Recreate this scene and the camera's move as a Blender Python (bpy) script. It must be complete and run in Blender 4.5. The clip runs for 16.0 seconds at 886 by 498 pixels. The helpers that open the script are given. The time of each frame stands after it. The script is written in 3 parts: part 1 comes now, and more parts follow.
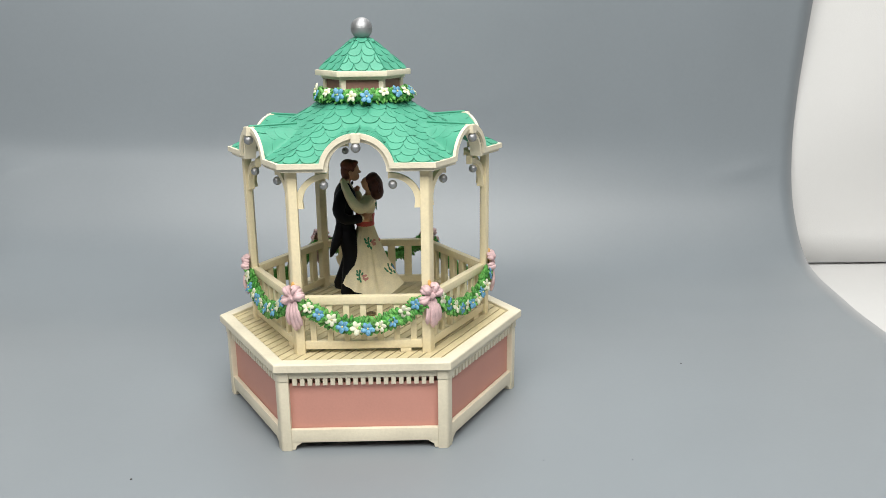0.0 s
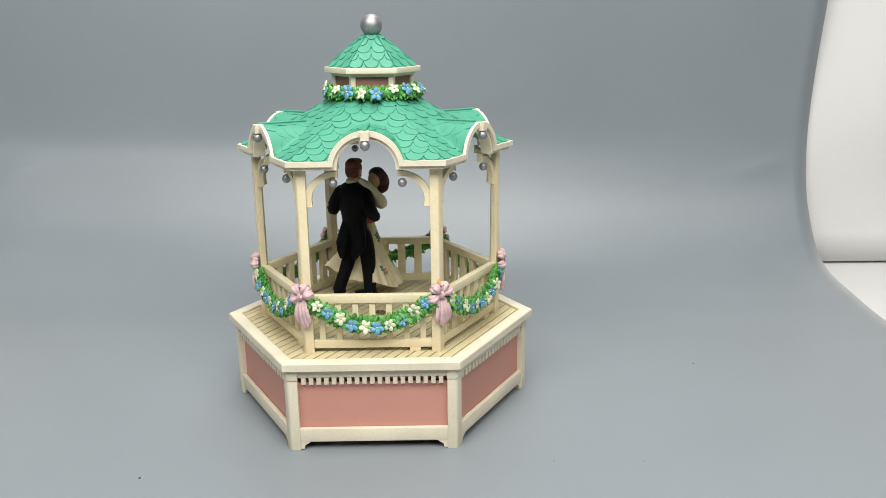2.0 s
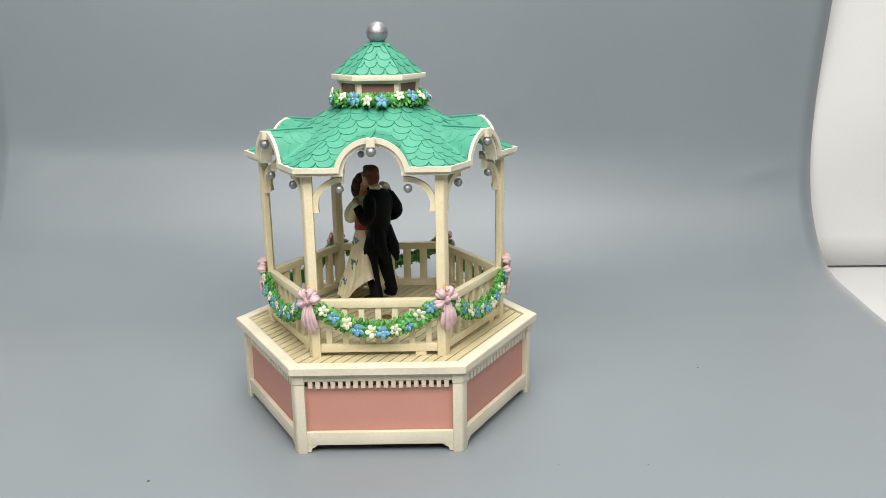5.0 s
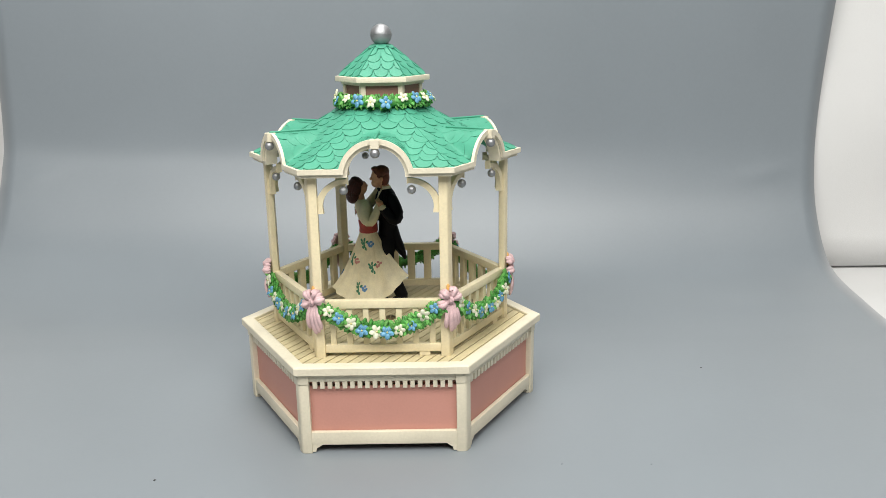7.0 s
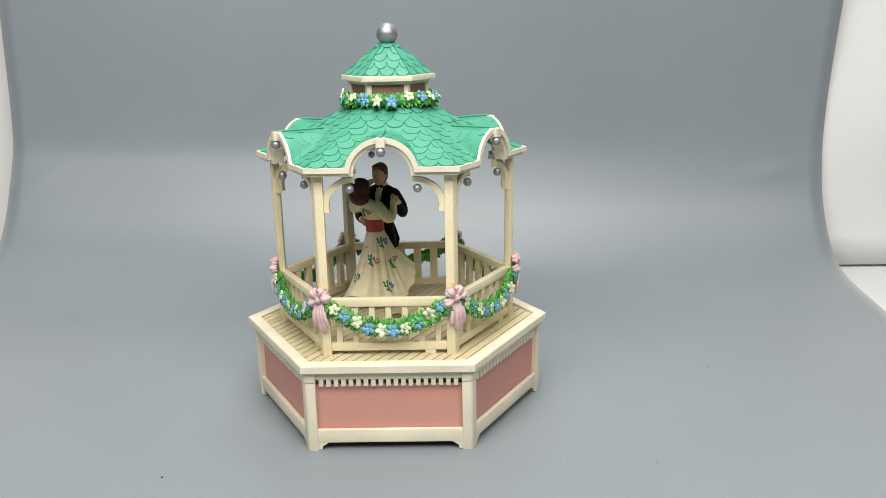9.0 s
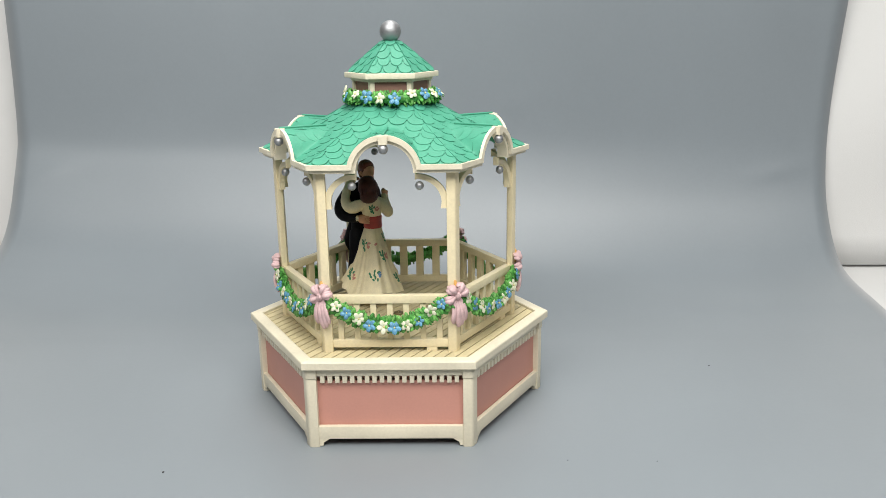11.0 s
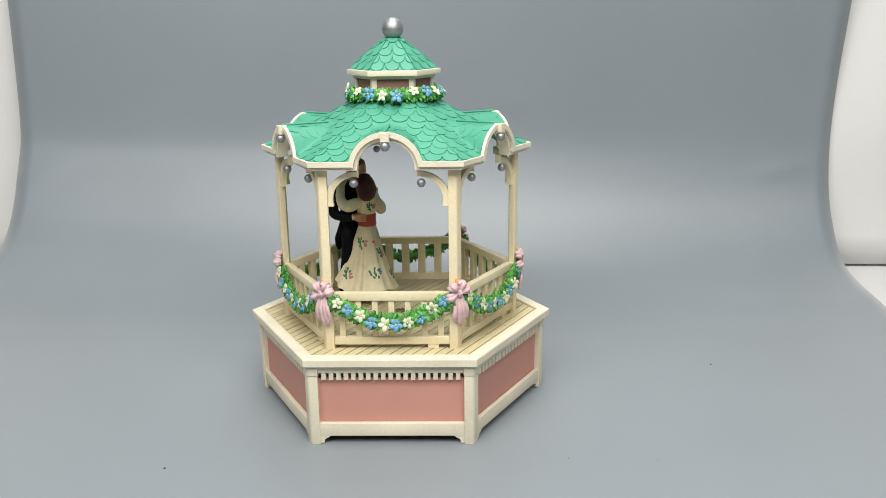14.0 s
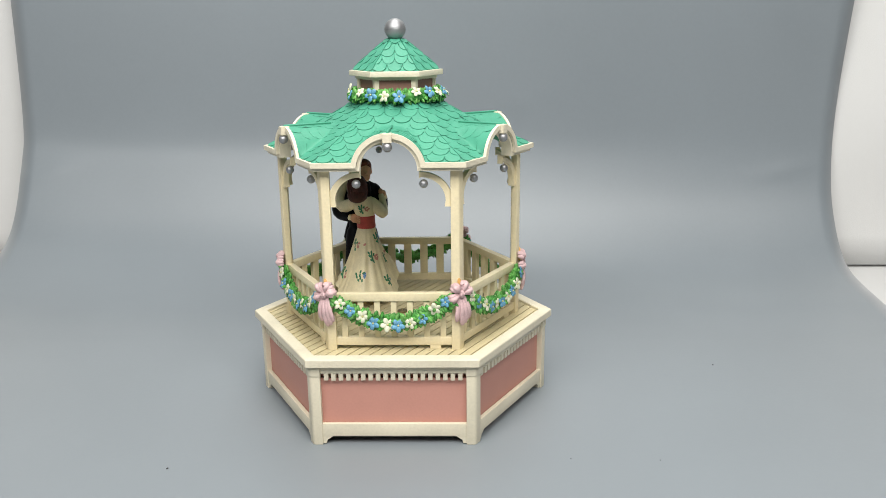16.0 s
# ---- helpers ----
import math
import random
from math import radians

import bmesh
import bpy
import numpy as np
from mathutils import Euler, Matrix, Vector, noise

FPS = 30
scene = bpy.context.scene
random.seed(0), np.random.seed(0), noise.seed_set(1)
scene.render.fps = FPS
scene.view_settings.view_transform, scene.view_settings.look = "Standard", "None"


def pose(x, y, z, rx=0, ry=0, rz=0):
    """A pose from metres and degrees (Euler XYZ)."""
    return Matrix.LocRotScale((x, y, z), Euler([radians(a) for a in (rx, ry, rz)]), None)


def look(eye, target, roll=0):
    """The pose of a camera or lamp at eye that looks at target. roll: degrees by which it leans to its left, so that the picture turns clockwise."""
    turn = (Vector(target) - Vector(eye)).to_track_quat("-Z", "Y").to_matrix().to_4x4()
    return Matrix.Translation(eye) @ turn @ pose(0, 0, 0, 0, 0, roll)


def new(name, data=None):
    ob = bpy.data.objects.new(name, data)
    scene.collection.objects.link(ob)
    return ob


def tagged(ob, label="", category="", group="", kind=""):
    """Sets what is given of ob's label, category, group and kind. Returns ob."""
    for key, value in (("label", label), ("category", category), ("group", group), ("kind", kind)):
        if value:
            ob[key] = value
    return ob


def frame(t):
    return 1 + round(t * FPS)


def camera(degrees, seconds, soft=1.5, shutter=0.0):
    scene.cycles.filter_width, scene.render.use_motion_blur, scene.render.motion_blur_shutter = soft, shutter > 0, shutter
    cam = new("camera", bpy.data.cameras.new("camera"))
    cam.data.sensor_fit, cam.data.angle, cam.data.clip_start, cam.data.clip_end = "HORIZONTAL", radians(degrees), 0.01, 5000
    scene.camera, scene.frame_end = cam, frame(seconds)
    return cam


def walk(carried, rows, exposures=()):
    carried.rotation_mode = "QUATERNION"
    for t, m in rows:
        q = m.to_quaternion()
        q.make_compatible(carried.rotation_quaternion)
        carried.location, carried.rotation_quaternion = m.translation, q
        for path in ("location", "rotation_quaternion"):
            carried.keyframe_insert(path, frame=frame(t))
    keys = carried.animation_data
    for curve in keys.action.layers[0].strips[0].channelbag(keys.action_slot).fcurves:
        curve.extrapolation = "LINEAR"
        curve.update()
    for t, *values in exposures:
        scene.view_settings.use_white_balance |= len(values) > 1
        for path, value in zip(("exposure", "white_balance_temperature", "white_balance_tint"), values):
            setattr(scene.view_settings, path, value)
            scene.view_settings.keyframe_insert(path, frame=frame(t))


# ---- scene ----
cam = camera(56.79, 16.0, soft=0.75)


def aim(x, y, z, yaw, pitch, roll):
    a, b = radians(yaw), radians(pitch)
    way = Vector((math.sin(a) * math.cos(b), math.cos(a) * math.cos(b), math.sin(b)))
    return look((x, y, z), Vector((x, y, z)) + way, roll)


# seconds, place, heading, tilt, lean
PATH = [
    (0.0, 0.0321, -0.4536, 0.2093, 1.30, -15.16, -0.54),
    (0.5, 0.0331, -0.4528, 0.2096, 0.96, -15.35, -0.60),
    (1.0, 0.0332, -0.4509, 0.2092, 0.74, -15.45, -0.58),
    (1.5, 0.0329, -0.4502, 0.2093, 0.61, -15.48, -0.61),
    (2.0, 0.0329, -0.4501, 0.2094, 0.48, -15.39, -0.64),
    (2.5, 0.0334, -0.4536, 0.2107, 0.38, -15.20, -0.73),
    (3.0, 0.0334, -0.4534, 0.2112, 0.28, -15.31, -0.67),
    (3.5, 0.0334, -0.4542, 0.2119, 0.15, -15.29, -0.74),
    (4.0, 0.0331, -0.4536, 0.2109, 0.18, -15.22, -0.72),
    (6.5, 0.0335, -0.4553, 0.2107, -0.24, -14.97, -0.98),
    (7.0, 0.0338, -0.4561, 0.2114, -0.29, -15.02, -0.97),
    (7.5, 0.0335, -0.4553, 0.2115, -0.35, -15.17, -0.99),
    (8.0, 0.0342, -0.4567, 0.2113, -0.60, -15.08, -1.07),
    (8.5, 0.0340, -0.4570, 0.2117, -0.69, -15.09, -1.08),
    (9.0, 0.0348, -0.4571, 0.2112, -0.85, -15.06, -1.12),
    (11.5, 0.0359, -0.4577, 0.2112, -1.15, -15.23, -0.80),
    (12.0, 0.0357, -0.4573, 0.2107, -1.09, -15.22, -0.78),
    (12.5, 0.0364, -0.4580, 0.2109, -1.18, -15.23, -0.73),
    (13.0, 0.0358, -0.4577, 0.2110, -1.16, -15.30, -0.71),
    (13.5, 0.0359, -0.4577, 0.2108, -1.21, -15.27, -0.68),
    (14.0, 0.0365, -0.4577, 0.2106, -1.34, -15.31, -0.70),
    (14.5, 0.0363, -0.4575, 0.2101, -1.32, -15.30, -0.67),
    (15.0, 0.0363, -0.4576, 0.2107, -1.37, -15.32, -0.70),
    (15.5, 0.0360, -0.4583, 0.2107, -1.42, -15.30, -0.74),
    (16.0, 0.0364, -0.4581, 0.2111, -1.49, -15.31, -0.72),
]
walk(cam, [(r[0], aim(*r[1:])) for r in PATH], exposures=[(0.0, 0.0), (16.0, 0.0)])

# ---- light ----
world = bpy.data.worlds.new("world")
scene.world = world
world.use_nodes = True
world.node_tree.nodes["Background"].inputs[0].default_value = (0.80, 0.90, 1.0, 1)
world.node_tree.nodes["Background"].inputs[1].default_value = 0.05


def area_lamp(name, eye, target, sx, sy, power, colour):
    data = bpy.data.lights.new(name, "AREA")
    data.shape, data.size, data.size_y, data.energy, data.color = "RECTANGLE", sx, sy, power, colour
    ob = new(name, data)
    ob.matrix_basis = look(eye, target)
    return ob


# the lamp panels: one over the set, one over its open front
area_lamp("set_lamp_top", (0.04, -0.10, 0.97), (0.03, -0.10, 0.0), 0.92, 0.26, 8.0, (1.0, 0.975, 0.935))
area_lamp("set_lamp_front", (0.0, -0.56, 0.72), (0.01, 0.02, 0.05), 1.10, 0.40, 11.3, (1.0, 0.972, 0.93))


# ---- materials ----
def material(name, colour, rough=0.5, metal=0.0, vary=0.12, scale=60.0, fine=900.0, bump=0.15, coat=0.0, spec=0.5, shift=None, per=False, sheen=0.0):
    m = bpy.data.materials.new(name)
    m.use_nodes = True
    nt = m.node_tree
    bsdf = nt.nodes["Principled BSDF"]
    bsdf.inputs["Metallic"].default_value = metal
    bsdf.inputs["Coat Weight"].default_value = coat
    bsdf.inputs["Sheen Weight"].default_value = sheen
    bsdf.inputs["Specular IOR Level"].default_value = spec
    tc = nt.nodes.new("ShaderNodeTexCoord")
    big = nt.nodes.new("ShaderNodeTexNoise")
    big.inputs["Scale"].default_value, big.inputs["Detail"].default_value = scale, 5
    small = nt.nodes.new("ShaderNodeTexNoise")
    small.inputs["Scale"].default_value, small.inputs["Detail"].default_value = fine, 3
    for n in (big, small):
        nt.links.new(tc.outputs["Object"], n.inputs["Vector"])
    ramp = nt.nodes.new("ShaderNodeMix")
    ramp.data_type = "RGBA"
    dark = shift or tuple(c * (1 - 2.2 * vary) for c in colour)
    ramp.inputs["A"].default_value = (*dark, 1)
    ramp.inputs["B"].default_value = (*[min(1, c * (1 + 0.5 * vary)) for c in colour], 1)
    add = nt.nodes.new("ShaderNodeMath")
    add.operation = "MULTIPLY_ADD"
    nt.links.new(small.outputs["Fac"], add.inputs[0])
    add.inputs[1].default_value = 0.5
    nt.links.new(big.outputs["Fac"], add.inputs[2])
    fac = add.outputs[0]
    if per:
        info = nt.nodes.new("ShaderNodeObjectInfo")
        more = nt.nodes.new("ShaderNodeMath")
        more.operation = "MULTIPLY_ADD"
        nt.links.new(info.outputs["Random"], more.inputs[0])
        more.inputs[1].default_value = 0.35
        nt.links.new(fac, more.inputs[2])
        fac = more.outputs[0]
    rng = nt.nodes.new("ShaderNodeMapRange")
    rng.inputs["From Min"].default_value, rng.inputs["From Max"].default_value = 0.45, 1.0
    nt.links.new(fac, rng.inputs["Value"])
    nt.links.new(rng.outputs["Result"], ramp.inputs["Factor"])
    nt.links.new(ramp.outputs["Result"], bsdf.inputs["Base Color"])
    rr = nt.nodes.new("ShaderNodeMapRange")
    rr.inputs["To Min"].default_value, rr.inputs["To Max"].default_value = rough * 0.85, min(1, rough * 1.15)
    nt.links.new(small.outputs["Fac"], rr.inputs["Value"])
    nt.links.new(rr.outputs["Result"], bsdf.inputs["Roughness"])
    if bump:
        b = nt.nodes.new("ShaderNodeBump")
        b.inputs["Strength"].default_value, b.inputs["Distance"].default_value = bump, 0.0006
        nt.links.new(small.outputs["Fac"], b.inputs["Height"])
        nt.links.new(b.outputs["Normal"], bsdf.inputs["Normal"])
    return m


CREAM = material("cream_paint", (0.79, 0.695, 0.465), 0.38, vary=0.08, scale=45, fine=700, bump=0.10, spec=0.5)
IVORY = material("ivory_paint", (0.735, 0.680, 0.530), 0.42, vary=0.07, scale=45, fine=700, bump=0.12, spec=0.4)
DECK = material("deck_paint", (0.56, 0.485, 0.295), 0.55, vary=0.12, scale=80, fine=900, bump=0.2, spec=0.3, per=True)
GROOVE = material("deck_groove", (0.050, 0.036, 0.020), 0.8, vary=0.2)
PINK = material("pink_panel", (0.56, 0.275, 0.220), 0.5, vary=0.035, scale=30, fine=800, bump=0.1, spec=0.35)
PLUM = material("cupola_panel", (0.30, 0.17, 0.13), 0.55, vary=0.1)
GREEN = material("roof_green", (0.062, 0.295, 0.195), 0.5, vary=0.06, scale=70, fine=900, bump=0.22, spec=0.3, per=True)
SILVER = material("silver_paint", (0.37, 0.38, 0.395), 0.50, metal=0.85, vary=0.07, scale=160, fine=1500, bump=0.12)
BOW = material("bow_pink", (0.70, 0.49, 0.50), 0.5, vary=0.14, scale=200, fine=1200, bump=0.15, spec=0.35)
LEAF = material("garland_green", (0.085, 0.345, 0.065), 0.45, vary=0.38, scale=380, fine=1500, bump=0.2, spec=0.4)
LEAF_LIGHT = material("garland_light_green", (0.17, 0.47, 0.11), 0.45, vary=0.30, scale=380, fine=1500, bump=0.2, spec=0.4)
BLUE = material("flower_blue", (0.14, 0.38, 0.58), 0.45, vary=0.30, scale=500, fine=2000, bump=0.1)
WHITE = material("flower_white", (0.68, 0.70, 0.53), 0.45, vary=0.10, scale=500, fine=2000, bump=0.1)
YELLOW = material("flower_centre", (0.62, 0.58, 0.26), 0.5, vary=0.1)
GLUE = material("amber_glue", (0.75, 0.43, 0.13), 0.35, vary=0.15, scale=300)
BLACK = material("suit_black", (0.0045, 0.0048, 0.0075), 0.55, vary=0.2, scale=150, fine=1500, bump=0.2, spec=0.14)
GOWN = material("gown_cream", (0.83, 0.735, 0.495), 0.5, vary=0.10, scale=160, fine=1500, bump=0.12, spec=0.35)
SASH = material("sash_red", (0.46, 0.06, 0.05), 0.5, vary=0.15, scale=300)
SKIN = material("figure_skin", (0.62, 0.325, 0.185), 0.5, vary=0.1, scale=300)
HAIR = material("hair_auburn", (0.165, 0.042, 0.019), 0.5, vary=0.3, scale=400, fine=2500, bump=0.3, spec=0.3)
HAIR2 = material("hair_dark", (0.075, 0.020, 0.014), 0.5, vary=0.3, scale=400, fine=2500, bump=0.3, spec=0.3)
SPRIG = material("sprig_green", (0.045, 0.23, 0.11), 0.5, vary=0.15)
SPRIG_RED = material("sprig_red", (0.60, 0.26, 0.21), 0.5, vary=0.15)
SPRIG_BLUE = material("sprig_blue", (0.11, 0.26, 0.50), 0.5, vary=0.15)
VINYL = material("grey_vinyl", (0.190, 0.222, 0.247), 0.48, vary=0.03, scale=9, fine=350, bump=0.03, spec=0.9, sheen=0.50)
TENT = material("white_fabric", (0.70, 0.705, 0.70), 0.8, vary=0.02, scale=8, fine=1200, bump=0.2, spec=0.2)
# near-black, the shade under the hollow base put into a colour
GAP_SHADE = material("gap_shade_dark", (0.022, 0.018, 0.016), 0.9)
DUST = material("dust_dark", (0.08, 0.08, 0.08), 0.9)
ROOM = material("room_grey", (0.30, 0.30, 0.29), 0.8, vary=0.08, scale=3, fine=80, bump=0.1)
CLEAR = material("milky_glue", (0.75, 0.72, 0.66), 0.25, vary=0.1, scale=500)
BRASS = material("pin_metal", (0.28, 0.23, 0.13), 0.4, metal=0.8, vary=0.15, scale=300)


# ---- mesh helpers ----
def mesh_of(name, bm, mats, smooth=True, angle=None):
    if angle is None:
        # crisp edges on sawn parts, soft ones on moulded parts
        angle = 22 if mats in (CREAM, IVORY, DECK, PINK, PLUM, GROOVE) else 60
    me = bpy.data.meshes.new(name)
    bmesh.ops.recalc_face_normals(bm, faces=bm.faces)
    for f in bm.faces:
        f.smooth = smooth
    if smooth:
        for e in bm.edges:
            if len(e.link_faces) == 2 and e.calc_face_angle(0) > radians(angle):
                e.smooth = False
    bm.to_mesh(me)
    bm.free()
    for m in (mats if isinstance(mats, (list, tuple)) else [mats]):
        me.materials.append(m)
    return me


def place(name, me, parent=None, m=None, label=""):
    ob = new(name, me)
    ob.parent = parent
    if m is not None:
        ob.matrix_basis = m
    return tagged(ob, label)


def part(name, bm, mat, parent=None, label="", m=None):
    return place(name, mesh_of(name, bm, mat), parent, m, label)


def turn(k):
    return pose(0, 0, 0, 0, 0, 60 * k)


def prism(bm, poly, z0, z1, mat=0, bevel=0.0):
    """An upright prism over the polygon poly of (x, y)."""
    lo = [bm.verts.new((x, y, z0)) for x, y in poly]
    hi = [bm.verts.new((x, y, z1)) for x, y in poly]
    n = len(poly)
    faces = [bm.faces.new(lo[::-1]), bm.faces.new(hi)]
    faces += [bm.faces.new((lo[i], lo[(i + 1) % n], hi[(i + 1) % n], hi[i])) for i in range(n)]
    for f in faces:
        f.material_index = mat
    if bevel:
        edges = list({e for f in faces for e in f.edges})
        bmesh.ops.bevel(bm, geom=edges, offset=bevel, segments=2, affect="EDGES", profile=0.6)
    return bm


def box(bm, x0, x1, y0, y1, z0, z1, bevel=0.0003, mat=0):
    return prism(bm, [(x0, y0), (x1, y0), (x1, y1), (x0, y1)], z0, z1, mat, bevel)


def loft(bm, rings, mat=0, close=True, mats=None):
    """Joins rings of points (lists of equal length) to a closed skin."""
    vs = [[bm.verts.new(p) for p in ring] for ring in rings]
    n = len(rings[0])
    for i in range(len(vs) - 1):
        for j in range(n):
            f = bm.faces.new((vs[i][j], vs[i][(j + 1) % n], vs[i + 1][(j + 1) % n], vs[i + 1][j]))
            f.material_index = mats[i] if mats else mat
    if close:
        for ring, k in ((vs[0], 0), (vs[-1], -1)):
            f = bm.faces.new(ring)
            f.material_index = mats[k] if mats else mat
    return vs


def tube(bm, pts, radii, n=10, mat=0, flat=1.0, up=(0, 0, 1), caps=True):
    """A round limb along pts; flat squeezes it across the direction up."""
    P = [Vector(p) for p in pts]
    rings = []
    for i, p in enumerate(P):
        d = (P[min(i + 1, len(P) - 1)] - P[max(i - 1, 0)]).normalized()
        a = Vector(up)
        if abs(a.dot(d)) > 0.95:
            a = Vector((1, 0, 0))
        a = (a - d * a.dot(d)).normalized()
        b = d.cross(a)
        r = radii[i] if isinstance(radii, (list, tuple)) else radii
        rings.append([p + r * (flat * math.cos(q) * a + math.sin(q) * b) for q in (2 * math.pi * j / n for j in range(n))])
    if caps:
        d0, d1 = (P[0] - P[1]).normalized(), (P[-1] - P[-2]).normalized()
        r0 = radii[0] if isinstance(radii, (list, tuple)) else radii
        r1 = radii[-1] if isinstance(radii, (list, tuple)) else radii
        c0, c1 = [], []
        for s, o in ((0.65, 0.7), (0.25, 0.95)):
            c0.insert(0, [P[0] + (v - P[0]) * s + d0 * r0 * o * min(flat, 1) for v in rings[0]])
            c1.append([P[-1] + (v - P[-1]) * s + d1 * r1 * o * min(flat, 1) for v in rings[-1]])
        rings = c0 + rings + c1
    loft(bm, rings, mat)
    return bm


def curve(pts, n):
    """n + 1 points of a smooth line through pts."""
    P = [Vector(p) for p in pts]
    P = [2 * P[0] - P[1]] + P + [2 * P[-1] - P[-2]]
    out = []
    m = len(P) - 3
    for i in range(n + 1):
        q = min(i / n * m, m - 1e-9)
        k, t = int(q), q - int(q)
        a, b, c, d = P[k:k + 4]
        out.append(0.5 * (2 * b + (c - a) * t + (2 * a - 5 * b + 4 * c - d) * t * t + (3 * b - a - 3 * c + d) * t ** 3))
    return out


def ball(bm, c, r, mat=0, seg=14, m=None):
    """An ellipsoid with half axes r at c."""
    rx, ry, rz = r if isinstance(r, (tuple, list)) else (r, r, r)
    m = m or Matrix.Identity(3)
    c = Vector(c)
    rings = []
    h = max(5, seg // 2)
    for i in range(1, h):
        a = math.pi * i / h
        rings.append([c + m @ Vector((rx * math.sin(a) * math.cos(q), ry * math.sin(a) * math.sin(q), -rz * math.cos(a))) for q in (2 * math.pi * j / seg for j in range(seg))])
    vs = [[bm.verts.new(p) for p in ring] for ring in rings]
    lo, hi = bm.verts.new(c + m @ Vector((0, 0, -rz))), bm.verts.new(c + m @ Vector((0, 0, rz)))
    for j in range(seg):
        k = (j + 1) % seg
        bm.faces.new((lo, vs[0][k], vs[0][j])).material_index = mat
        bm.faces.new((hi, vs[-1][j], vs[-1][k])).material_index = mat
        for i in range(len(vs) - 1):
            bm.faces.new((vs[i][j], vs[i][k], vs[i + 1][k], vs[i + 1][j])).material_index = mat
    return bm


T30 = math.tan(radians(30))


def hexagon(u, cut=0.0):
    """Corners of a hexagon whose sides lie u from its centre, one side facing -y."""
    r = u / math.cos(radians(30))
    return [(r * math.cos(radians(60 * k)), r * math.sin(radians(60 * k))) for k in range(6)]


# ---- setting: the grey sheet before a white screen ----
RIGHT = [(-1.3, 0), (-0.4, 0), (0.0, 0), (0.075, 0), (0.13, 0.0025), (0.1916, 0.012), (0.2273, 0.0475), (0.2427, 0.0915), (0.2441, 0.1453), (0.2324, 0.2277), (0.215, 0.32), (0.19, 0.42)]
LEFT = [(-1.3, 0), (-0.4, 0), (0.0, 0), (0.075, 0), (0.13, 0.004), (0.183, 0.025), (0.2142, 0.0475), (0.2416, 0.0937), (0.2543, 0.1314), (0.2627, 0.2359), (0.267, 0.33), (0.27, 0.42)]


def build_sheet():
    bm = bmesh.new()
    a = curve([(0, y, z) for y, z in LEFT], 110)
    b = curve([(0, y, z) for y, z in RIGHT], 110)
    cols = 60
    grid = []
    for i in range(cols + 1):
        x = -0.348 + 0.698 * i / cols
        w = i / cols
        row = []
        for p, q in zip(a, b):
            v = p.lerp(q, w)
            edge = max(0.0, (abs(x) - 0.24) / 0.11)
            v.z = max(v.z, 0.0) + 0.0048 * edge * edge * (3 - 2 * edge) * (0.45 + 0.55 * min(1, max(0, (v.y - 0.06) / 0.11)))
            # faint handling creases where the sheet bends
            for cx, cz, sx, sz, d in ((-0.325, 0.092, 0.022, 0.006, 0.0016), (0.31, 0.088, 0.020, 0.005, 0.0009), (0.09, 0.150, 0.022, 0.003, 0.0008)):
                v.y -= d * math.exp(-((x - cx) / sx) ** 2 - ((v.z - cz - 0.25 * (x - cx)) / sz) ** 2)
            row.append(bm.verts.new((x, v.y, v.z)))
        grid.append(row)
    for i in range(cols):
        for j in range(110):
            bm.faces.new((grid[i][j], grid[i + 1][j], grid[i + 1][j + 1], grid[i][j + 1]))
    ob = part("backdrop_sheet", bm, VINYL)
    solid = ob.modifiers.new("thickness", "SOLIDIFY")
    solid.thickness, solid.offset = 0.0009, -1
    return tagged(ob, "smooth grey vinyl sheet sweeping up behind the ornament", "backdrop", kind="structure")


build_sheet()


def slab(name, x0, x1, y0, y1, z0, z1, label, mat=TENT):
    bm = bmesh.new()
    box(bm, x0, x1, y0, y1, z0, z1, 0.002)
    return tagged(part(name, bm, mat), label, name.split("_")[0], kind="structure")


def build_tent_wall():
    bm = bmesh.new()
    n, h = 40, 30
    grid = []
    for i in range(n + 1):
        x = -0.62 + 1.24 * i / n
        row = []
        for j in range(h + 1):
            z = 0.0008 + 0.80 * j / h
            y = 0.2668 - 0.047 * x + 0.012 * math.exp(-((z - 0.06) / 0.05) ** 2) * (1 if x > 0 else 0.3) * math.exp(-((x - 0.47) / 0.07) ** 2)
            row.append(bm.verts.new((x, y, z)))
        grid.append(row)
    for i in range(n):
        for j in range(h):
            bm.faces.new((grid[i][j], grid[i + 1][j], grid[i + 1][j + 1], grid[i][j + 1]))
    ob = part("wall_back", bm, TENT)
    solid = ob.modifiers.new("thickness", "SOLIDIFY")
    solid.thickness, solid.offset = 0.004, 1
    tagged(ob, "slack white fabric screen behind the grey sheet", "screen", kind="structure")


build_tent_wall()
slab("table_top", -0.62, 0.62, -1.35, 0.31, -0.030, -0.0016, "white table top under the grey sheet")
# a plain unseen room, added round the table to keep fill light low
slab("floor", -2.0, 2.0, -2.6, 1.4, -0.80, -0.76, "unseen dull grey floor, added to limit the fill light", ROOM)
slab("wall_north", -2.0, 2.0, 1.4, 1.5, -0.76, 1.9, "unseen plain grey wall, added to limit the fill light", ROOM)
slab("wall_south", -2.0, 2.0, -2.7, -2.6, -0.76, 1.9, "unseen plain grey wall, added to limit the fill light", ROOM)
slab("wall_west", -2.1, -2.0, -2.6, 1.4, -0.76, 1.9, "unseen plain grey wall, added to limit the fill light", ROOM)
slab("wall_east", 2.0, 2.1, -2.6, 1.4, -0.76, 1.9, "unseen plain grey wall, added to limit the fill light", ROOM)
slab("ceiling", -2.0, 2.0, -2.6, 1.4, 1.9, 1.95, "unseen plain grey ceiling, added to limit the fill light", ROOM)


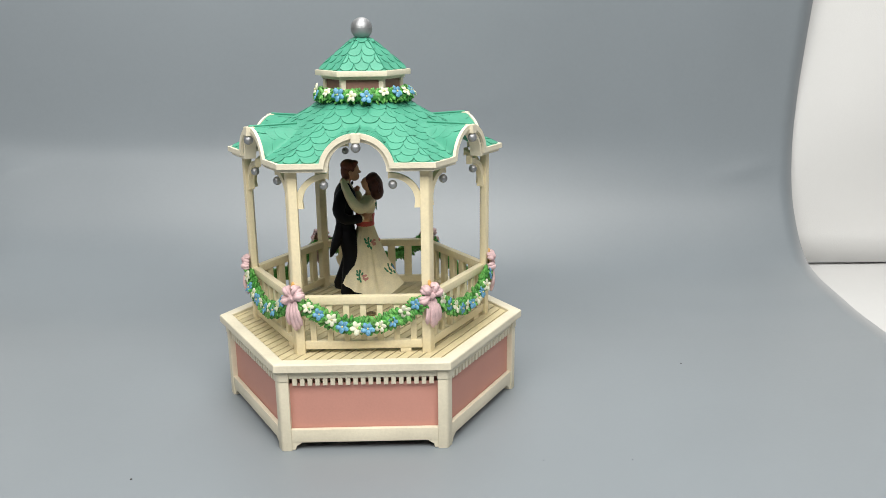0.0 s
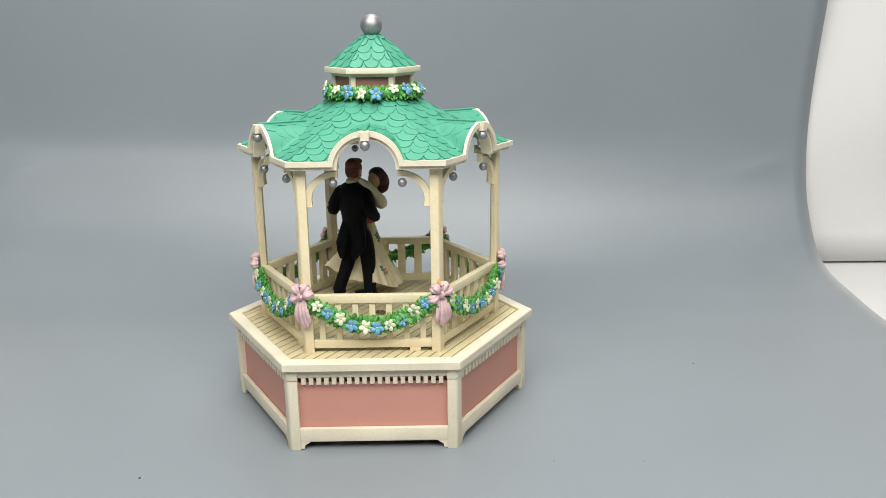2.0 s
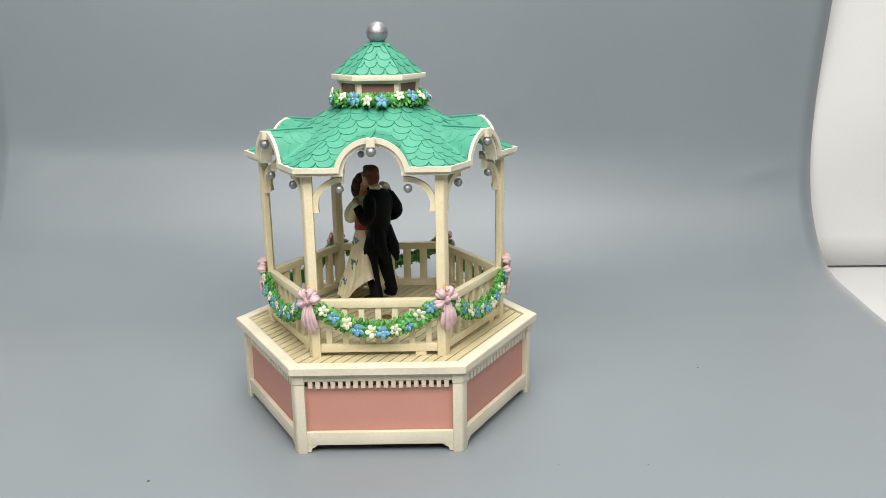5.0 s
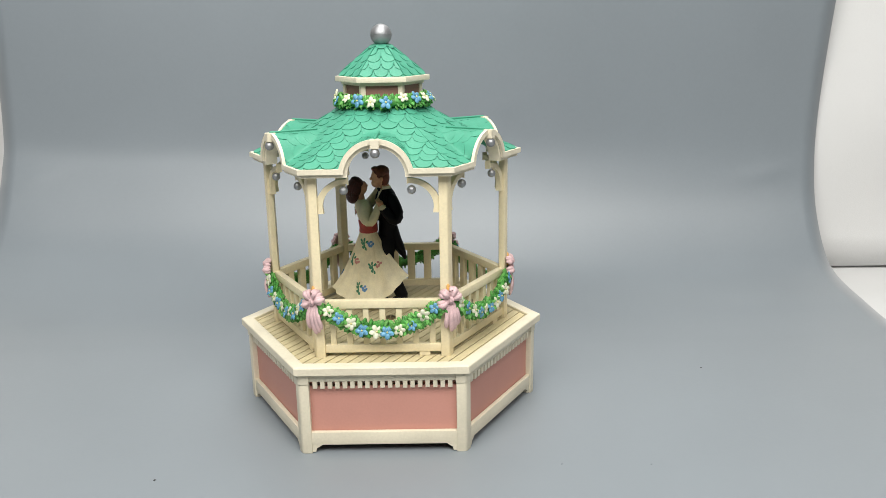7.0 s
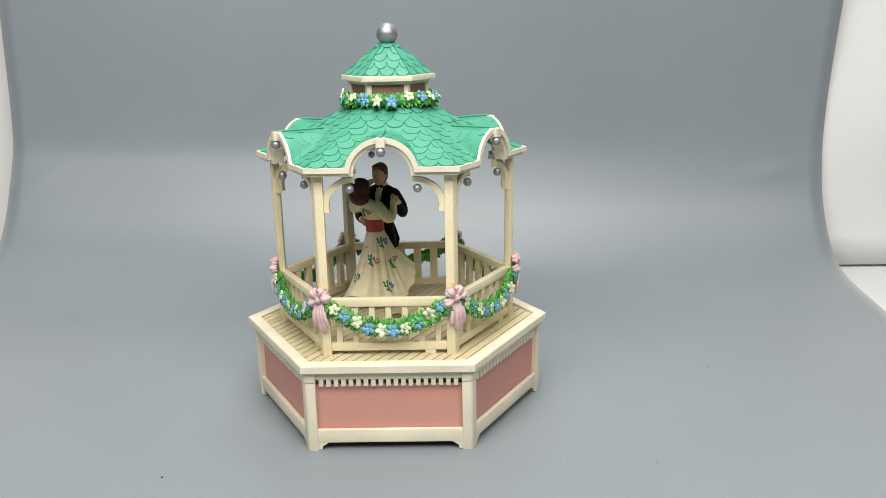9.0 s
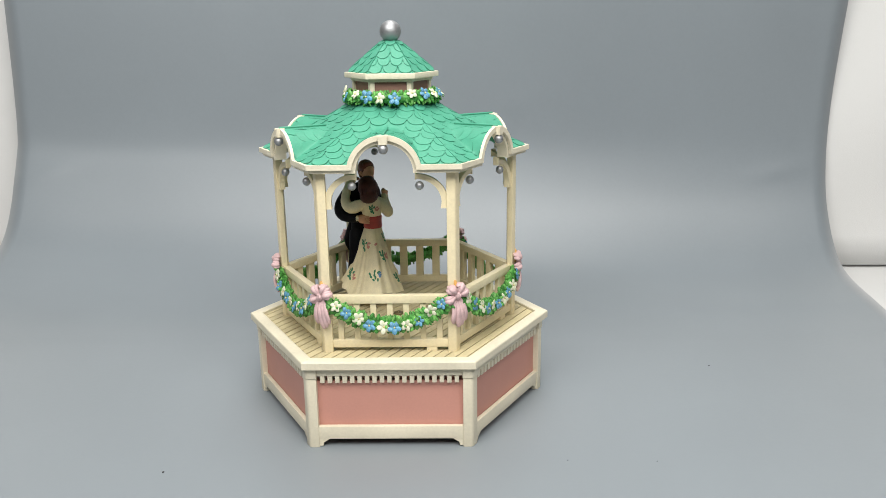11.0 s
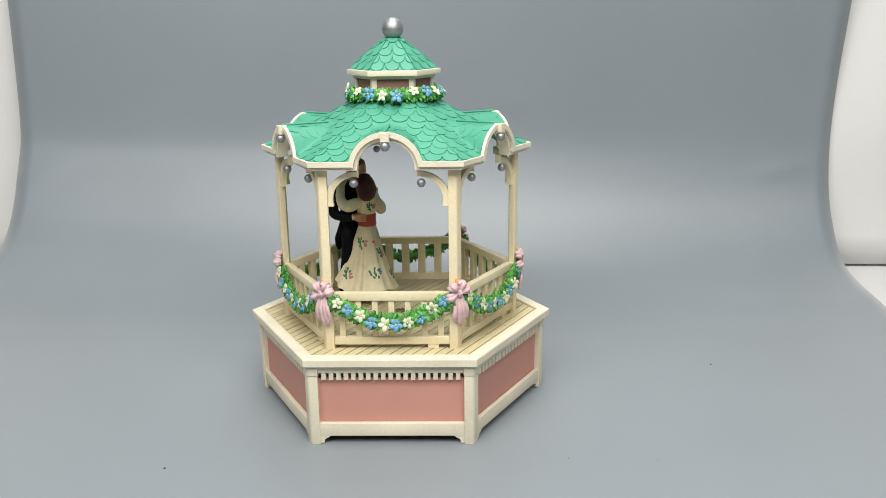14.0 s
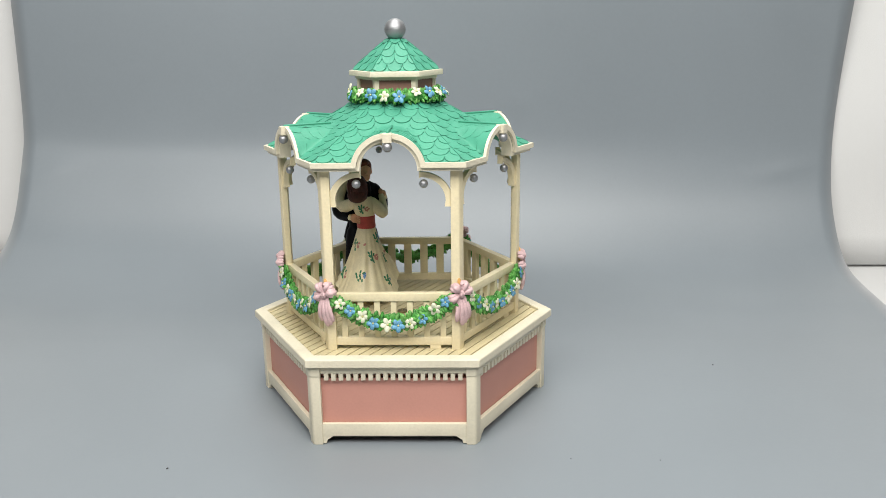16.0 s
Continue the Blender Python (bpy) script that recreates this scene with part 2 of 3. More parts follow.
# ---- the gazebo music box ----
gazebo = tagged(new("gazebo_music_box"), "painted resin gazebo music box, green roof, pink base, flower garlands", "music box")
RIM_U = 0.088 * math.cos(radians(30))


def base():
    up, u = 0.0734, 0.0702
    # six corner posts
    bm = bmesh.new()
    R = up / math.cos(radians(30))
    w = 0.0049
    c = Vector((R / 2, -up))
    a, b = Vector((-1, 0)), Vector((0.5, math.cos(radians(30))))
    inn = Vector((-0.5, math.cos(radians(30))))
    poly = [c + a * w, c + a * 0.0007, c + b * 0.0007, c + b * w, c + b * w + Vector((-math.cos(radians(30)), 0.5)) * 0.004, c + a * w + Vector((0, 1)) * 0.004]
    prism(bm, [tuple(p) for p in poly], 0.0, 0.0385, 0, 0.00035)
    big = [c + (p - c) * 1.0 + (p - (c + inn * 0.006)).normalized() * 0.0005 for p in poly]
    prism(bm, [tuple(p) for p in big], 0.0386, 0.0442, 0, 0.0003)
    me = mesh_of("base_post", bm, IVORY)
    for k in range(6):
        place("base_post", me, gazebo, turn(k))
    # panels with their rails and teeth
    half = up * T30 - w + 0.001
    bm = bmesh.new()
    box(bm, -half, half, -u, -u + 0.003, 0.0045, 0.0362, 0)
    box(bm, -half, half, -u + 0.0022, -u + 0.003, 0.0362, 0.0442, 0)
    panel = mesh_of("base_panel", bm, PINK)
    bm = bmesh.new()
    box(bm, -half, half, -0.0729, -u - 0.0002, 0.0046, 0.0117, 0.0003)
    for s in (-1, 1):
        # small shaped bracket under each end of the rail
        x0, x1 = s * half, s * (half - 0.0062)
        line = [(x0, 0.0006), (x0, 0.0046), (x1, 0.0046), (x1 + s * 0.0012, 0.0036), (x1 + s * 0.0030, 0.0026), (x1 + s * 0.0034, 0.0006)]
        f = [bm.verts.new((x, -0.0727, z)) for x, z in line]
        g = [bm.verts.new((x, -u + 0.0010, z)) for x, z in line]
        bm.faces.new(f)
        bm.faces.new(g[::-1])
        for i in range(6):
            bm.faces.new((f[i], f[(i + 1) % 6], g[(i + 1) % 6], g[i]))
    rail = mesh_of("base_rail", bm, IVORY)
    bm = bmesh.new()
    box(bm, -half, half, -0.0728, -u - 0.0002, 0.0399, 0.0442, 0.0002)
    frieze = mesh_of("frieze", bm, IVORY)
    bm = bmesh.new()
    box(bm, -0.00115, 0.00115, -0.0727, -u + 0.0020, 0.0360, 0.0398, 0.0002)
    tooth = mesh_of("tooth", bm, IVORY)
    for k in range(6):
        p = place("base_panel", panel, gazebo, turn(k), "dusty pink panel")
        place("base_rail", rail, gazebo, turn(k))
        f = place("frieze", frieze, gazebo, turn(k))
        for i in range(19):
            place("tooth", tooth, f, pose((i - 9) * 0.00382, random.uniform(-1, 1) * 0.00008, random.uniform(-1, 1) * 0.0001))
    # rim boards, mitred
    prof = [(0.0698, 0.0445), (RIM_U - 0.0004, 0.0443), (RIM_U, 0.0447), (RIM_U, 0.0482), (RIM_U - 0.0003, 0.0487), (RIM_U - 0.0009, 0.0489), (0.0704, 0.0490), (0.0698, 0.0486)]
    bm = bmesh.new()
    ends = []
    for s in (-1, 1):
        ends.append([bm.verts.new((s * (q * T30 - 0.00004), -q, z)) for q, z in prof])
    n = len(prof)
    for i in range(n):
        bm.faces.new((ends[0][i], ends[0][(i + 1) % n], ends[1][(i + 1) % n], ends[1][i]))
    bm.faces.new(ends[0][::-1])
    bm.faces.new(ends[1])
    me = mesh_of("rim_board", bm, IVORY)
    for k in range(6):
        place("rim_board", me, gazebo, turn(k))
    # added dark board, gives the gap below the rails its shade
    bm = bmesh.new()
    prism(bm, hexagon(0.0655), 0.0008, 0.0042, 0)
    part("gap_shade_board", bm, GAP_SHADE, gazebo, "added dark board, standing in for the shade under the base")
    # boxed-in underside and the deck
    bm = bmesh.new()
    prism(bm, hexagon(0.0710), 0.0405, 0.0462, 0)
    deck = part("deck", bm, GROOVE, gazebo, "planked deck with dark joints")
    return deck


def clip(poly, n, d):
    """The piece of a convex polygon where p . n <= d."""
    out = []
    for i, p in enumerate(poly):
        q = poly[(i + 1) % len(poly)]
        a, b = p.dot(n) - d, q.dot(n) - d
        if a <= 0:
            out.append(p)
        if a * b < 0:
            out.append(p.lerp(q, a / (a - b)))
    return out


def planks(deck):
    along, across = Vector((0.5, 0.8660254)), Vector((0.8660254, -0.5))
    w = 0.0050
    hexa = [Vector(p) for p in hexagon(0.0697)]
    for i in range(-16, 17):
        strip = clip(clip(hexa, across, (i + 0.5) * w - 0.00034), -across, -((i - 0.5) * w + 0.00034))
        if len(strip) < 3:
            continue
        lo, hi = min(p.dot(along) for p in strip), max(p.dot(along) for p in strip)
        cuts = [lo] + sorted(c for c in (random.uniform(-0.06, -0.02), random.uniform(0.0, 0.05)) if lo + 0.012 < c < hi - 0.012) + [hi]
        for c0, c1 in zip(cuts, cuts[1:]):
            piece = clip(clip(strip, along, c1 - 0.00012), -along, -(c0 + 0.00012))
            if len(piece) < 3:
                continue
            bm = bmesh.new()
            prism(bm, [tuple(p) for p in piece], 0.0460, 0.0473 + random.uniform(-1, 1) * 0.00006, 0)
            part("plank", bm, DECK, deck)


def rails_and_posts():
    R = 0.0656
    c30 = math.cos(radians(30))
    apo = R * c30
    # post at the corner, its faces turned to the two sides
    bm = bmesh.new()
    c = Vector((0.0, -0.0031))
    e, n = Vector((0.8660254, 0.5)), Vector((-0.5, 0.8660254))
    e2, n2 = Vector((-0.8660254, 0.5)), Vector((0.5, 0.8660254))
    poly = [tuple(p) for p in (c + e * 0.0004, c + e * 0.0043, c + e * 0.0043 + n * 0.0034, c + e2 * 0.0043 + n2 * 0.0034, c + e2 * 0.0043, c + e2 * 0.0004)]
    prism(bm, poly, 0.0472, 0.1440, 0, 0.0004)
    post = mesh_of("post", bm, CREAM)
    # curved bracket
    def bracket_mesh(s):
        bm = bmesh.new()
        pts = []
        for i in range(13):
            a = math.pi / 2 * i / 12
            # from the post upward, bending towards the arch
            ox, oz = 0.0152 + 0.0157 * math.cos(a), 0.1268 + 0.0142 * math.sin(a)
            ix, iz = 0.0152 + 0.0124 * math.cos(a), 0.1268 + 0.0117 * math.sin(a)
            pts.append((ox, oz, ix, iz))
        rings = [[(s * ox, -0.0014, oz), (s * ox, 0.0014, oz), (s * ix, 0.0014, iz), (s * ix, -0.0014, iz)] for ox, oz, ix, iz in pts]
        rings.insert(0, [(s * 0.0311, -0.0016, 0.1236), (s * 0.0311, 0.0016, 0.1236), (s * 0.0272, 0.0016, 0.1236), (s * 0.0272, -0.0016, 0.1236)])
        rings.append([(s * 0.0145, -0.0016, 0.1424), (s * 0.0145, 0.0016, 0.1424), (s * 0.0145, 0.0016, 0.1378), (s * 0.0145, -0.0016, 0.1378)])
        loft(bm, rings)
        return mesh_of("bracket", bm, CREAM)
    brackets = {s: bracket_mesh(s) for s in (-1, 1)}
    bm = bmesh.new()
    ball(bm, (0, 0, 0), 0.0022, seg=20)
    bead = mesh_of("bead", bm, SILVER)
    posts = []
    for k in range(6):
        a = radians(-120 + 60 * k)
        posts.append(place("post", post, gazebo, pose(R * math.cos(a), R * math.sin(a), 0, 0, 0, 60 * k - 30)))
    for k in range(6):
        m = turn(k)
        for s in (-1, 1):
            b = place("bracket", brackets[s], gazebo, m @ pose(0, -apo, 0))
            place("bead", bead, b, pose(s * 0.0168, -0.0012, 0.1352), "silver bead")
    # railings
    half = R / 2 - 0.0026
    bm = bmesh.new()
    box(bm, -half, half, -0.0019, 0.0019, 0.0738, 0.0781, 0.0004)
    top = mesh_of("top_rail", bm, CREAM)
    bm = bmesh.new()
    box(bm, -half, half, -0.0016, 0.0016, 0.0497, 0.0540, 0.0003)
    low = mesh_of("bottom_rail", bm, CREAM)
    bm = bmesh.new()
    box(bm, -0.0015, 0.0015, -0.0011, 0.0011, 0.0539, 0.0739, 0.0002)
    bal = mesh_of("baluster", bm, CREAM)
    bm = bmesh.new()
    box(bm, -0.0024, 0.0024, -0.0013, 0.0013, 0.0539, 0.0739, 0.0002)
    wide = mesh_of("baluster", bm, CREAM)
    bm = bmesh.new()
    box(bm, -0.0028, 0.0028, -0.0013, 0.0013, 0.0473, 0.0498, 0.0002)
    foot = mesh_of("foot_block", bm, CREAM)
    for k in range(6):
        r = new("railing")
        r.parent = gazebo
        r.matrix_basis = turn(k) @ pose(0, -apo, 0)
        place("top_rail", top, r)
        place("bottom_rail", low, r)
        place("foot_block", foot, r, pose(0.0215, 0, 0))
        # the rear railings have fewer, broader balusters
        n, step, me = (5, 0.0105, wide) if k in (2, 3, 4) else (7, 0.00855, bal)
        for i in range(n):
            place("baluster", me, r, pose((i - (n - 1) / 2) * step, 0, 0, 0, 0, random.uniform(-2, 2)))


# ---- roof ----
EAVE = 0.0642
PROFILE = [(0.0170, 0.1764), (0.0220, 0.1712), (0.0262, 0.1680), (0.0310, 0.1650), (0.0370, 0.1613), (0.0450, 0.1569), (0.0550, 0.1513), (EAVE + 0.0012, 0.1462)]
ARCH_R, ARCH_Z = 0.0177, 0.1428


def main_z(u, s=0.0):
    # the hips are rounded off towards the top
    fade = max(0.0, min(1.0, (0.060 - u) / 0.020))
    side = 0.5 * u + 0.8660254 * abs(s)
    u = u + fade * ((u ** 14 + side ** 14) ** (1 / 14) - u)
    for (a, za), (b, zb) in zip(PROFILE, PROFILE[1:]):
        if u <= b or b == PROFILE[-1][0]:
            t = (u - a) / (b - a)
            return za + (zb - za) * t


def arch_z(s):
    return ARCH_Z + math.sqrt(ARCH_R ** 2 - s * s) if abs(s) < ARCH_R else -1.0


def roof_z(s, u):
    a, b = main_z(u, s), arch_z(s)
    if u < 0.030 or b < 0:
        return a
    k = 0.0010
    h = max(k - abs(a - b), 0) / k
    return max(a, b) + h * h * k * 0.25


def build_roof():
    us = [0.0175 + (EAVE + 0.0008 - 0.0175) * i / 34 for i in range(35)]
    angles = [math.pi * (1 - i / 28) for i in range(29)]
    def stations(u):
        half = u * T30
        inner = min(ARCH_R, half * 0.9)
        mid = [inner * math.cos(a) for a in angles]
        left = [-half + (half - inner) * (i / 20) for i in range(20)]
        return left + mid + [-x for x in left[::-1]]
    bm = bmesh.new()
    grid = [[bm.verts.new((s, -u, roof_z(s, u))) for s in stations(u)] for u in us]
    for i in range(len(us) - 1):
        for j in range(len(grid[0]) - 1):
            bm.faces.new((grid[i][j], grid[i][j + 1], grid[i + 1][j + 1], grid[i + 1][j]))
    # underside
    low = [[bm.verts.new((v.co.x, v.co.y, v.co.z - 0.0016)) for v in row] for row in grid]
    for i in range(len(us) - 1):
        for j in range(len(low[0]) - 1):
            bm.faces.new((low[i][j], low[i + 1][j], low[i + 1][j + 1], low[i][j + 1]))
    me = mesh_of("roof_section", bm, GREEN, angle=60)
    sections = [place("roof_section", me, gazebo, turn(k)) for k in range(6)]
    # thin raised roll along each dormer's ridge
    bm = bmesh.new()
    on = [u for u in us if arch_z(0.0) > main_z(u, 0.0) + 0.0002]
    tube(bm, [Vector((0, -u, roof_z(0.0, u) + 0.0009)) for u in on], 0.0006, 8, 0)
    me = mesh_of("ridge_roll", bm, GREEN)
    for s in sections:
        place("ridge_roll", me, s)
    # scalloped shingles, row over row
    rows, u0, step = 9, 0.0212, 0.0048
    for k in range(6):
        for r in range(rows):
            ub = u0 + step * (r + 1)
            half = (ub - 0.001) * T30
            w = 0.0090
            n = max(1, round(2 * half / w))
            wide = 2 * half / n
            off = 0.5 if r % 2 else 0.0
            for i in range(-1, n + 1):
                c = -half + wide * (i + 0.5 + off)
                if abs(c) > half + wide * 0.05:
                    continue
                # the dormers are moulded more shallowly
                lift = random.uniform(0.80, 1.20) * (0.45 if arch_z(c) > main_z(ub, c) else 1.0)
                shingle(sections[k], c + random.uniform(-1, 1) * 0.0004, ub + random.uniform(-1, 1) * 0.00025, wide * random.uniform(0.97, 1.03), lift)


def shingle(owner, c, ub, w, lift, z_of=None, length=0.0150):
    z_of = z_of or roof_z
    bm = bmesh.new()
    cols = 10
    top, bot = [], []
    for i in range(cols + 1):
        a = -1 + 2 * i / cols
        x0 = c + a * w * 0.49
        end = ub - min(0.0040, w * 0.42) * (1 - math.sqrt(max(0, 1 - a * a)))
        start = ub - length * 0.55
        col = []
        for j, t in enumerate((0.0, 0.5, 0.85, 1.0)):
            u = min(start + (end - start) * t, EAVE + 0.0008) if z_of is roof_z else start + (end - start) * t
            x = max(-u * T30, min(u * T30, x0))
            d = 0.0003
            n = Vector(((z_of(x - d, u) - z_of(x + d, u)) / (2 * d), (z_of(x, u + d) - z_of(x, u - d)) / (2 * d), 1)).normalized()
            col.append(bm.verts.new(Vector((x, -u, z_of(x, u))) + n * (0.00016 + 0.00048 * t * lift)))
        top.append(col)
        bot.append(bm.verts.new(Vector((x, -u, z_of(x, u))) - n * 0.0003))
    for i in range(cols):
        for j in range(3):
            bm.faces.new((top[i][j], top[i][j + 1], top[i + 1][j + 1], top[i + 1][j]))
        bm.faces.new((top[i][3], bot[i], bot[i + 1], top[i + 1][3]))
    part("shingle", bm, GREEN, owner)


def eave_trim():
    zf = 0.1466
    flat_end = math.sqrt(ARCH_R ** 2 - (zf - ARCH_Z) ** 2)
    def line(u, drop):
        """The eave's line, drop metres inside its outer edge, at the distance u."""
        half = u * T30
        r, z = ARCH_R + 0.0004 - drop, zf - drop
        x = math.sqrt(max(1e-9, r * r - (z - ARCH_Z) ** 2)) if z > ARCH_Z else r
        a0 = math.atan2(max(z - ARCH_Z, 0), x)
        pts = [(-half + (half - x) * i / 4, z) for i in range(4)] + [(-x, z)]
        pts += [(r * math.cos(a), ARCH_Z + r * math.sin(a)) for a in [math.pi - a0 - (math.pi - 2 * a0) * i / 26 for i in range(1, 26)]]
        pts += [(x, z)] + [(half - (half - x) * i / 4, z) for i in range(3, -1, -1)]
        return pts
    def band(u0, u1, d0, d1):
        bm = bmesh.new()
        rings = [line(u0, d0), line(u1, d0), line(u1, d1), line(u0, d1)]
        depth = [u0, u1, u1, u0]
        vs = [[bm.verts.new((x, -u, z)) for x, z in ring] for ring, u in zip(rings, depth)]
        n = len(vs[0])
        for j in range(n - 1):
            for i in range(4):
                bm.faces.new((vs[i][j], vs[i][j + 1], vs[(i + 1) % 4][j + 1], vs[(i + 1) % 4][j]))
        bm.faces.new([vs[i][0] for i in range(4)])
        bm.faces.new([vs[i][-1] for i in range(3, -1, -1)])
        return mesh_of("eave_trim", bm, IVORY)
    outer = band(0.0641, 0.0657, -0.0003, 0.0022)
    inner = band(0.0578, 0.0640, 0.00225, 0.0040)
    bm = bmesh.new()
    rings = []
    for x, y in ((0.00215, -0.0676), (0.00225, -0.0628)):
        rings.append([(-x, y, 0.1566), (x, y, 0.1566), (x * 1.08, y, 0.1612), (-x * 1.08, y, 0.1612)])
    loft(bm, rings)
    bmesh.ops.bevel(bm, geom=bm.edges[:], offset=0.0003, segments=2, affect="EDGES")
    key = mesh_of("keystone", bm, IVORY)
    bm = bmesh.new()
    ball(bm, (0, -0.0660, 0.1545), 0.0024, seg=20)
    bead = mesh_of("bead", bm, SILVER)
    # ridge line over each arch
    bm = bmesh.new()
    tube(bm, [(0.0, -0.038, 0.1606), (0.0, -0.0640, 0.1607)], 0.00055, 6)
    ridge = mesh_of("ridge", bm, GREEN)
    for k in range(6):
        t = place("eave_trim", outer, gazebo, turn(k))
        place("eave_moulding", inner, t)
        s = place("keystone", key, gazebo, turn(k))
        place("bead", bead, s, None, "silver bead")
        place("ridge", ridge, gazebo, turn(k))


def cupola():
    twist = pose(0, 0, 0, 0, 0, 2.5)
    bm = bmesh.new()
    prism(bm, hexagon(0.0178), 0.1700, 0.1852, 0)
    part("cupola_wall", bm, PLUM, gazebo, "dull plum inset wall", twist)
    bm = bmesh.new()
    c = Vector((0.0188 * T30, -0.0188))
    a, b = Vector((-1, 0)), Vector((0.5, math.cos(radians(30))))
    poly = [c + a * 0.0024, c, c + b * 0.0024, c + b * 0.0024 + Vector((-0.8660254, 0.5)) * 0.0016, c + a * 0.0024 + Vector((0, 0.0016))]
    prism(bm, [tuple(p) for p in poly], 0.1695, 0.1851, 0, 0.0002)
    me = mesh_of("cupola_post", bm, IVORY)
    for k in range(6):
        place("cupola_post", me, gazebo, twist @ turn(k))
    bm = bmesh.new()
    prism(bm, hexagon(0.0195), 0.1832, 0.1849, 0, 0.0002)
    part("cornice_band", bm, IVORY, gazebo, "", twist)
    bm = bmesh.new()
    prism(bm, hexagon(0.0224), 0.1849, 0.1878, 0, 0.0005)
    part("cornice", bm, IVORY, gazebo, "", twist)
    prof = [(0.0212, 0.1874), (0.0195, 0.1889), (0.0168, 0.1919), (0.0136, 0.1950), (0.0102, 0.1982), (0.0070, 0.2012), (0.0052, 0.2030), (0.0034, 0.2038)]
    def cap_z(s, u):
        for (b, zb), (a, za) in zip(prof, prof[1:]):
            if u >= a:
                return za + (zb - za) * (u - a) / (b - a)
        return prof[-1][1]
    bm = bmesh.new()
    rings = []
    for u, z in prof:
        h = hexagon(u)
        ring = []
        for i in range(6):
            for t in (0, 0.25, 0.5, 0.75):
                p, q = Vector(h[i]), Vector(h[(i + 1) % 6])
                v = p.lerp(q, t)
                ring.append((v.x, v.y, z))
        rings.append(ring)
    loft(bm, rings)
    part("cupola_roof", bm, GREEN, gazebo, "scalloped green cap", twist)
    for k in range(6):
        # small hidden prism, added only to carry this side's shingles
        e = part("shingle_course", prism(bmesh.new(), [(-0.001, -0.004), (0.001, -0.004), (0.0, -0.001)], 0.198, 0.199), GREEN, gazebo, "", twist @ turn(k))
        for r in range(5):
            ub = 0.0066 + 0.0036 * r
            half = ub * T30
            n = max(1, round(2 * half / 0.0080))
            wide = 2 * half / n
            off = 0.5 if r % 2 else 0.0
            for i in range(-1, n + 1):
                x = -half + wide * (i + 0.5 + off)
                if abs(x) > half + wide * 0.05:
                    continue
                shingle(e, x, ub, min(wide, 0.0085), random.uniform(0.9, 1.2), cap_z, 0.0105)
    bm = bmesh.new()
    ball(bm, (0, 0, 0.2090), 0.0058, seg=32)
    fin = part("finial_ball", bm, SILVER, gazebo, "silver ball finial with a moulding seam")
    bm = bmesh.new()
    tube(bm, [(0.00583 * math.cos(q), 0.00583 * math.sin(q), 0.2093) for q in (2 * math.pi * i / 40 for i in range(41))], 0.00012, 6, caps=False)
    part("seam", bm, SILVER, fin)


# ---- garlands and bows ----
def flower_mesh(mat):
    bm = bmesh.new()
    for i in range(5):
        q = 2 * math.pi * i / 5
        m = (Matrix.Rotation(q, 3, "Y") @ Matrix.Rotation(radians(14), 3, "X"))
        ball(bm, (0.00185 * math.sin(q + math.pi / 2), -0.0001 * (i % 2), 0.00185 * math.cos(q + math.pi / 2)), (0.00160, 0.00058, 0.00126), 0, 10, m)
    ball(bm, (0, -0.0005, 0), 0.00050, 1, 8)
    return mesh_of("flower", bm, [mat, YELLOW])


def leaf(bm, p, way, out, size, mat):
    """A plump moulded leaf at p, pointing along way, facing out."""
    d = way.normalized()
    o = (out - d * out.dot(d)).normalized()
    b = d.cross(o)
    m = Matrix((d, b, o)).transposed()
    ball(bm, p + d * size * 0.5, (size, size * 0.50, size * 0.32), mat, 8, m)


def garland(line, outs, count, flowers, name, m, owner_label, big=1.0, leafy=1.0):
    """A leafy swag along line; outs: the way it faces at each point."""
    bm = bmesh.new()
    tube(bm, line, 0.0024, 10, 0)
    n = len(line) - 1
    for i in range(count):
        q = (i + random.random()) / count * n
        k = min(int(q), n - 1)
        p = line[k].lerp(line[k + 1], q - k)
        d = (line[k + 1] - line[k]).normalized()
        o = outs[k]
        side = d.cross(o)
        a = random.uniform(-1.9, 1.9)
        face = o * math.cos(a) + side * math.sin(a)
        way = (d * random.uniform(-0.8, 0.8) + side * math.sin(a) * 1.2 + o * random.uniform(-0.1, 0.5))
        leaf(bm, p + face * 0.0019, way, face, leafy * random.uniform(0.0016, 0.0026), 1 if random.random() < 0.55 else 0)
    ob = part(name, bm, [LEAF, LEAF_LIGHT], gazebo, owner_label, m)
    for i in range(flowers):
        q = (i + 0.5 + random.uniform(-0.12, 0.12)) / flowers * n
        k = min(int(q), n - 1)
        p = line[k].lerp(line[k + 1], q - k)
        o = outs[k]
        d = (line[k + 1] - line[k]).normalized()
        side = d.cross(o)
        p = p + o * 0.0030 + side * random.uniform(-1, 1) * 0.0015
        tilt = (o + side * random.uniform(-0.3, 0.3) + d * random.uniform(-0.25, 0.25)).normalized()
        rot = tilt.to_track_quat("-Y", "Z").to_matrix().to_4x4()
        place("flower", FLOWERS[i % 2], ob, Matrix.Translation(p) @ rot @ pose(0, 0, 0, 0, random.uniform(0, 72), 0) @ Matrix.Scale(big * random.uniform(0.80, 1.14), 4))


FLOWERS = [flower_mesh(WHITE), flower_mesh(BLUE)]


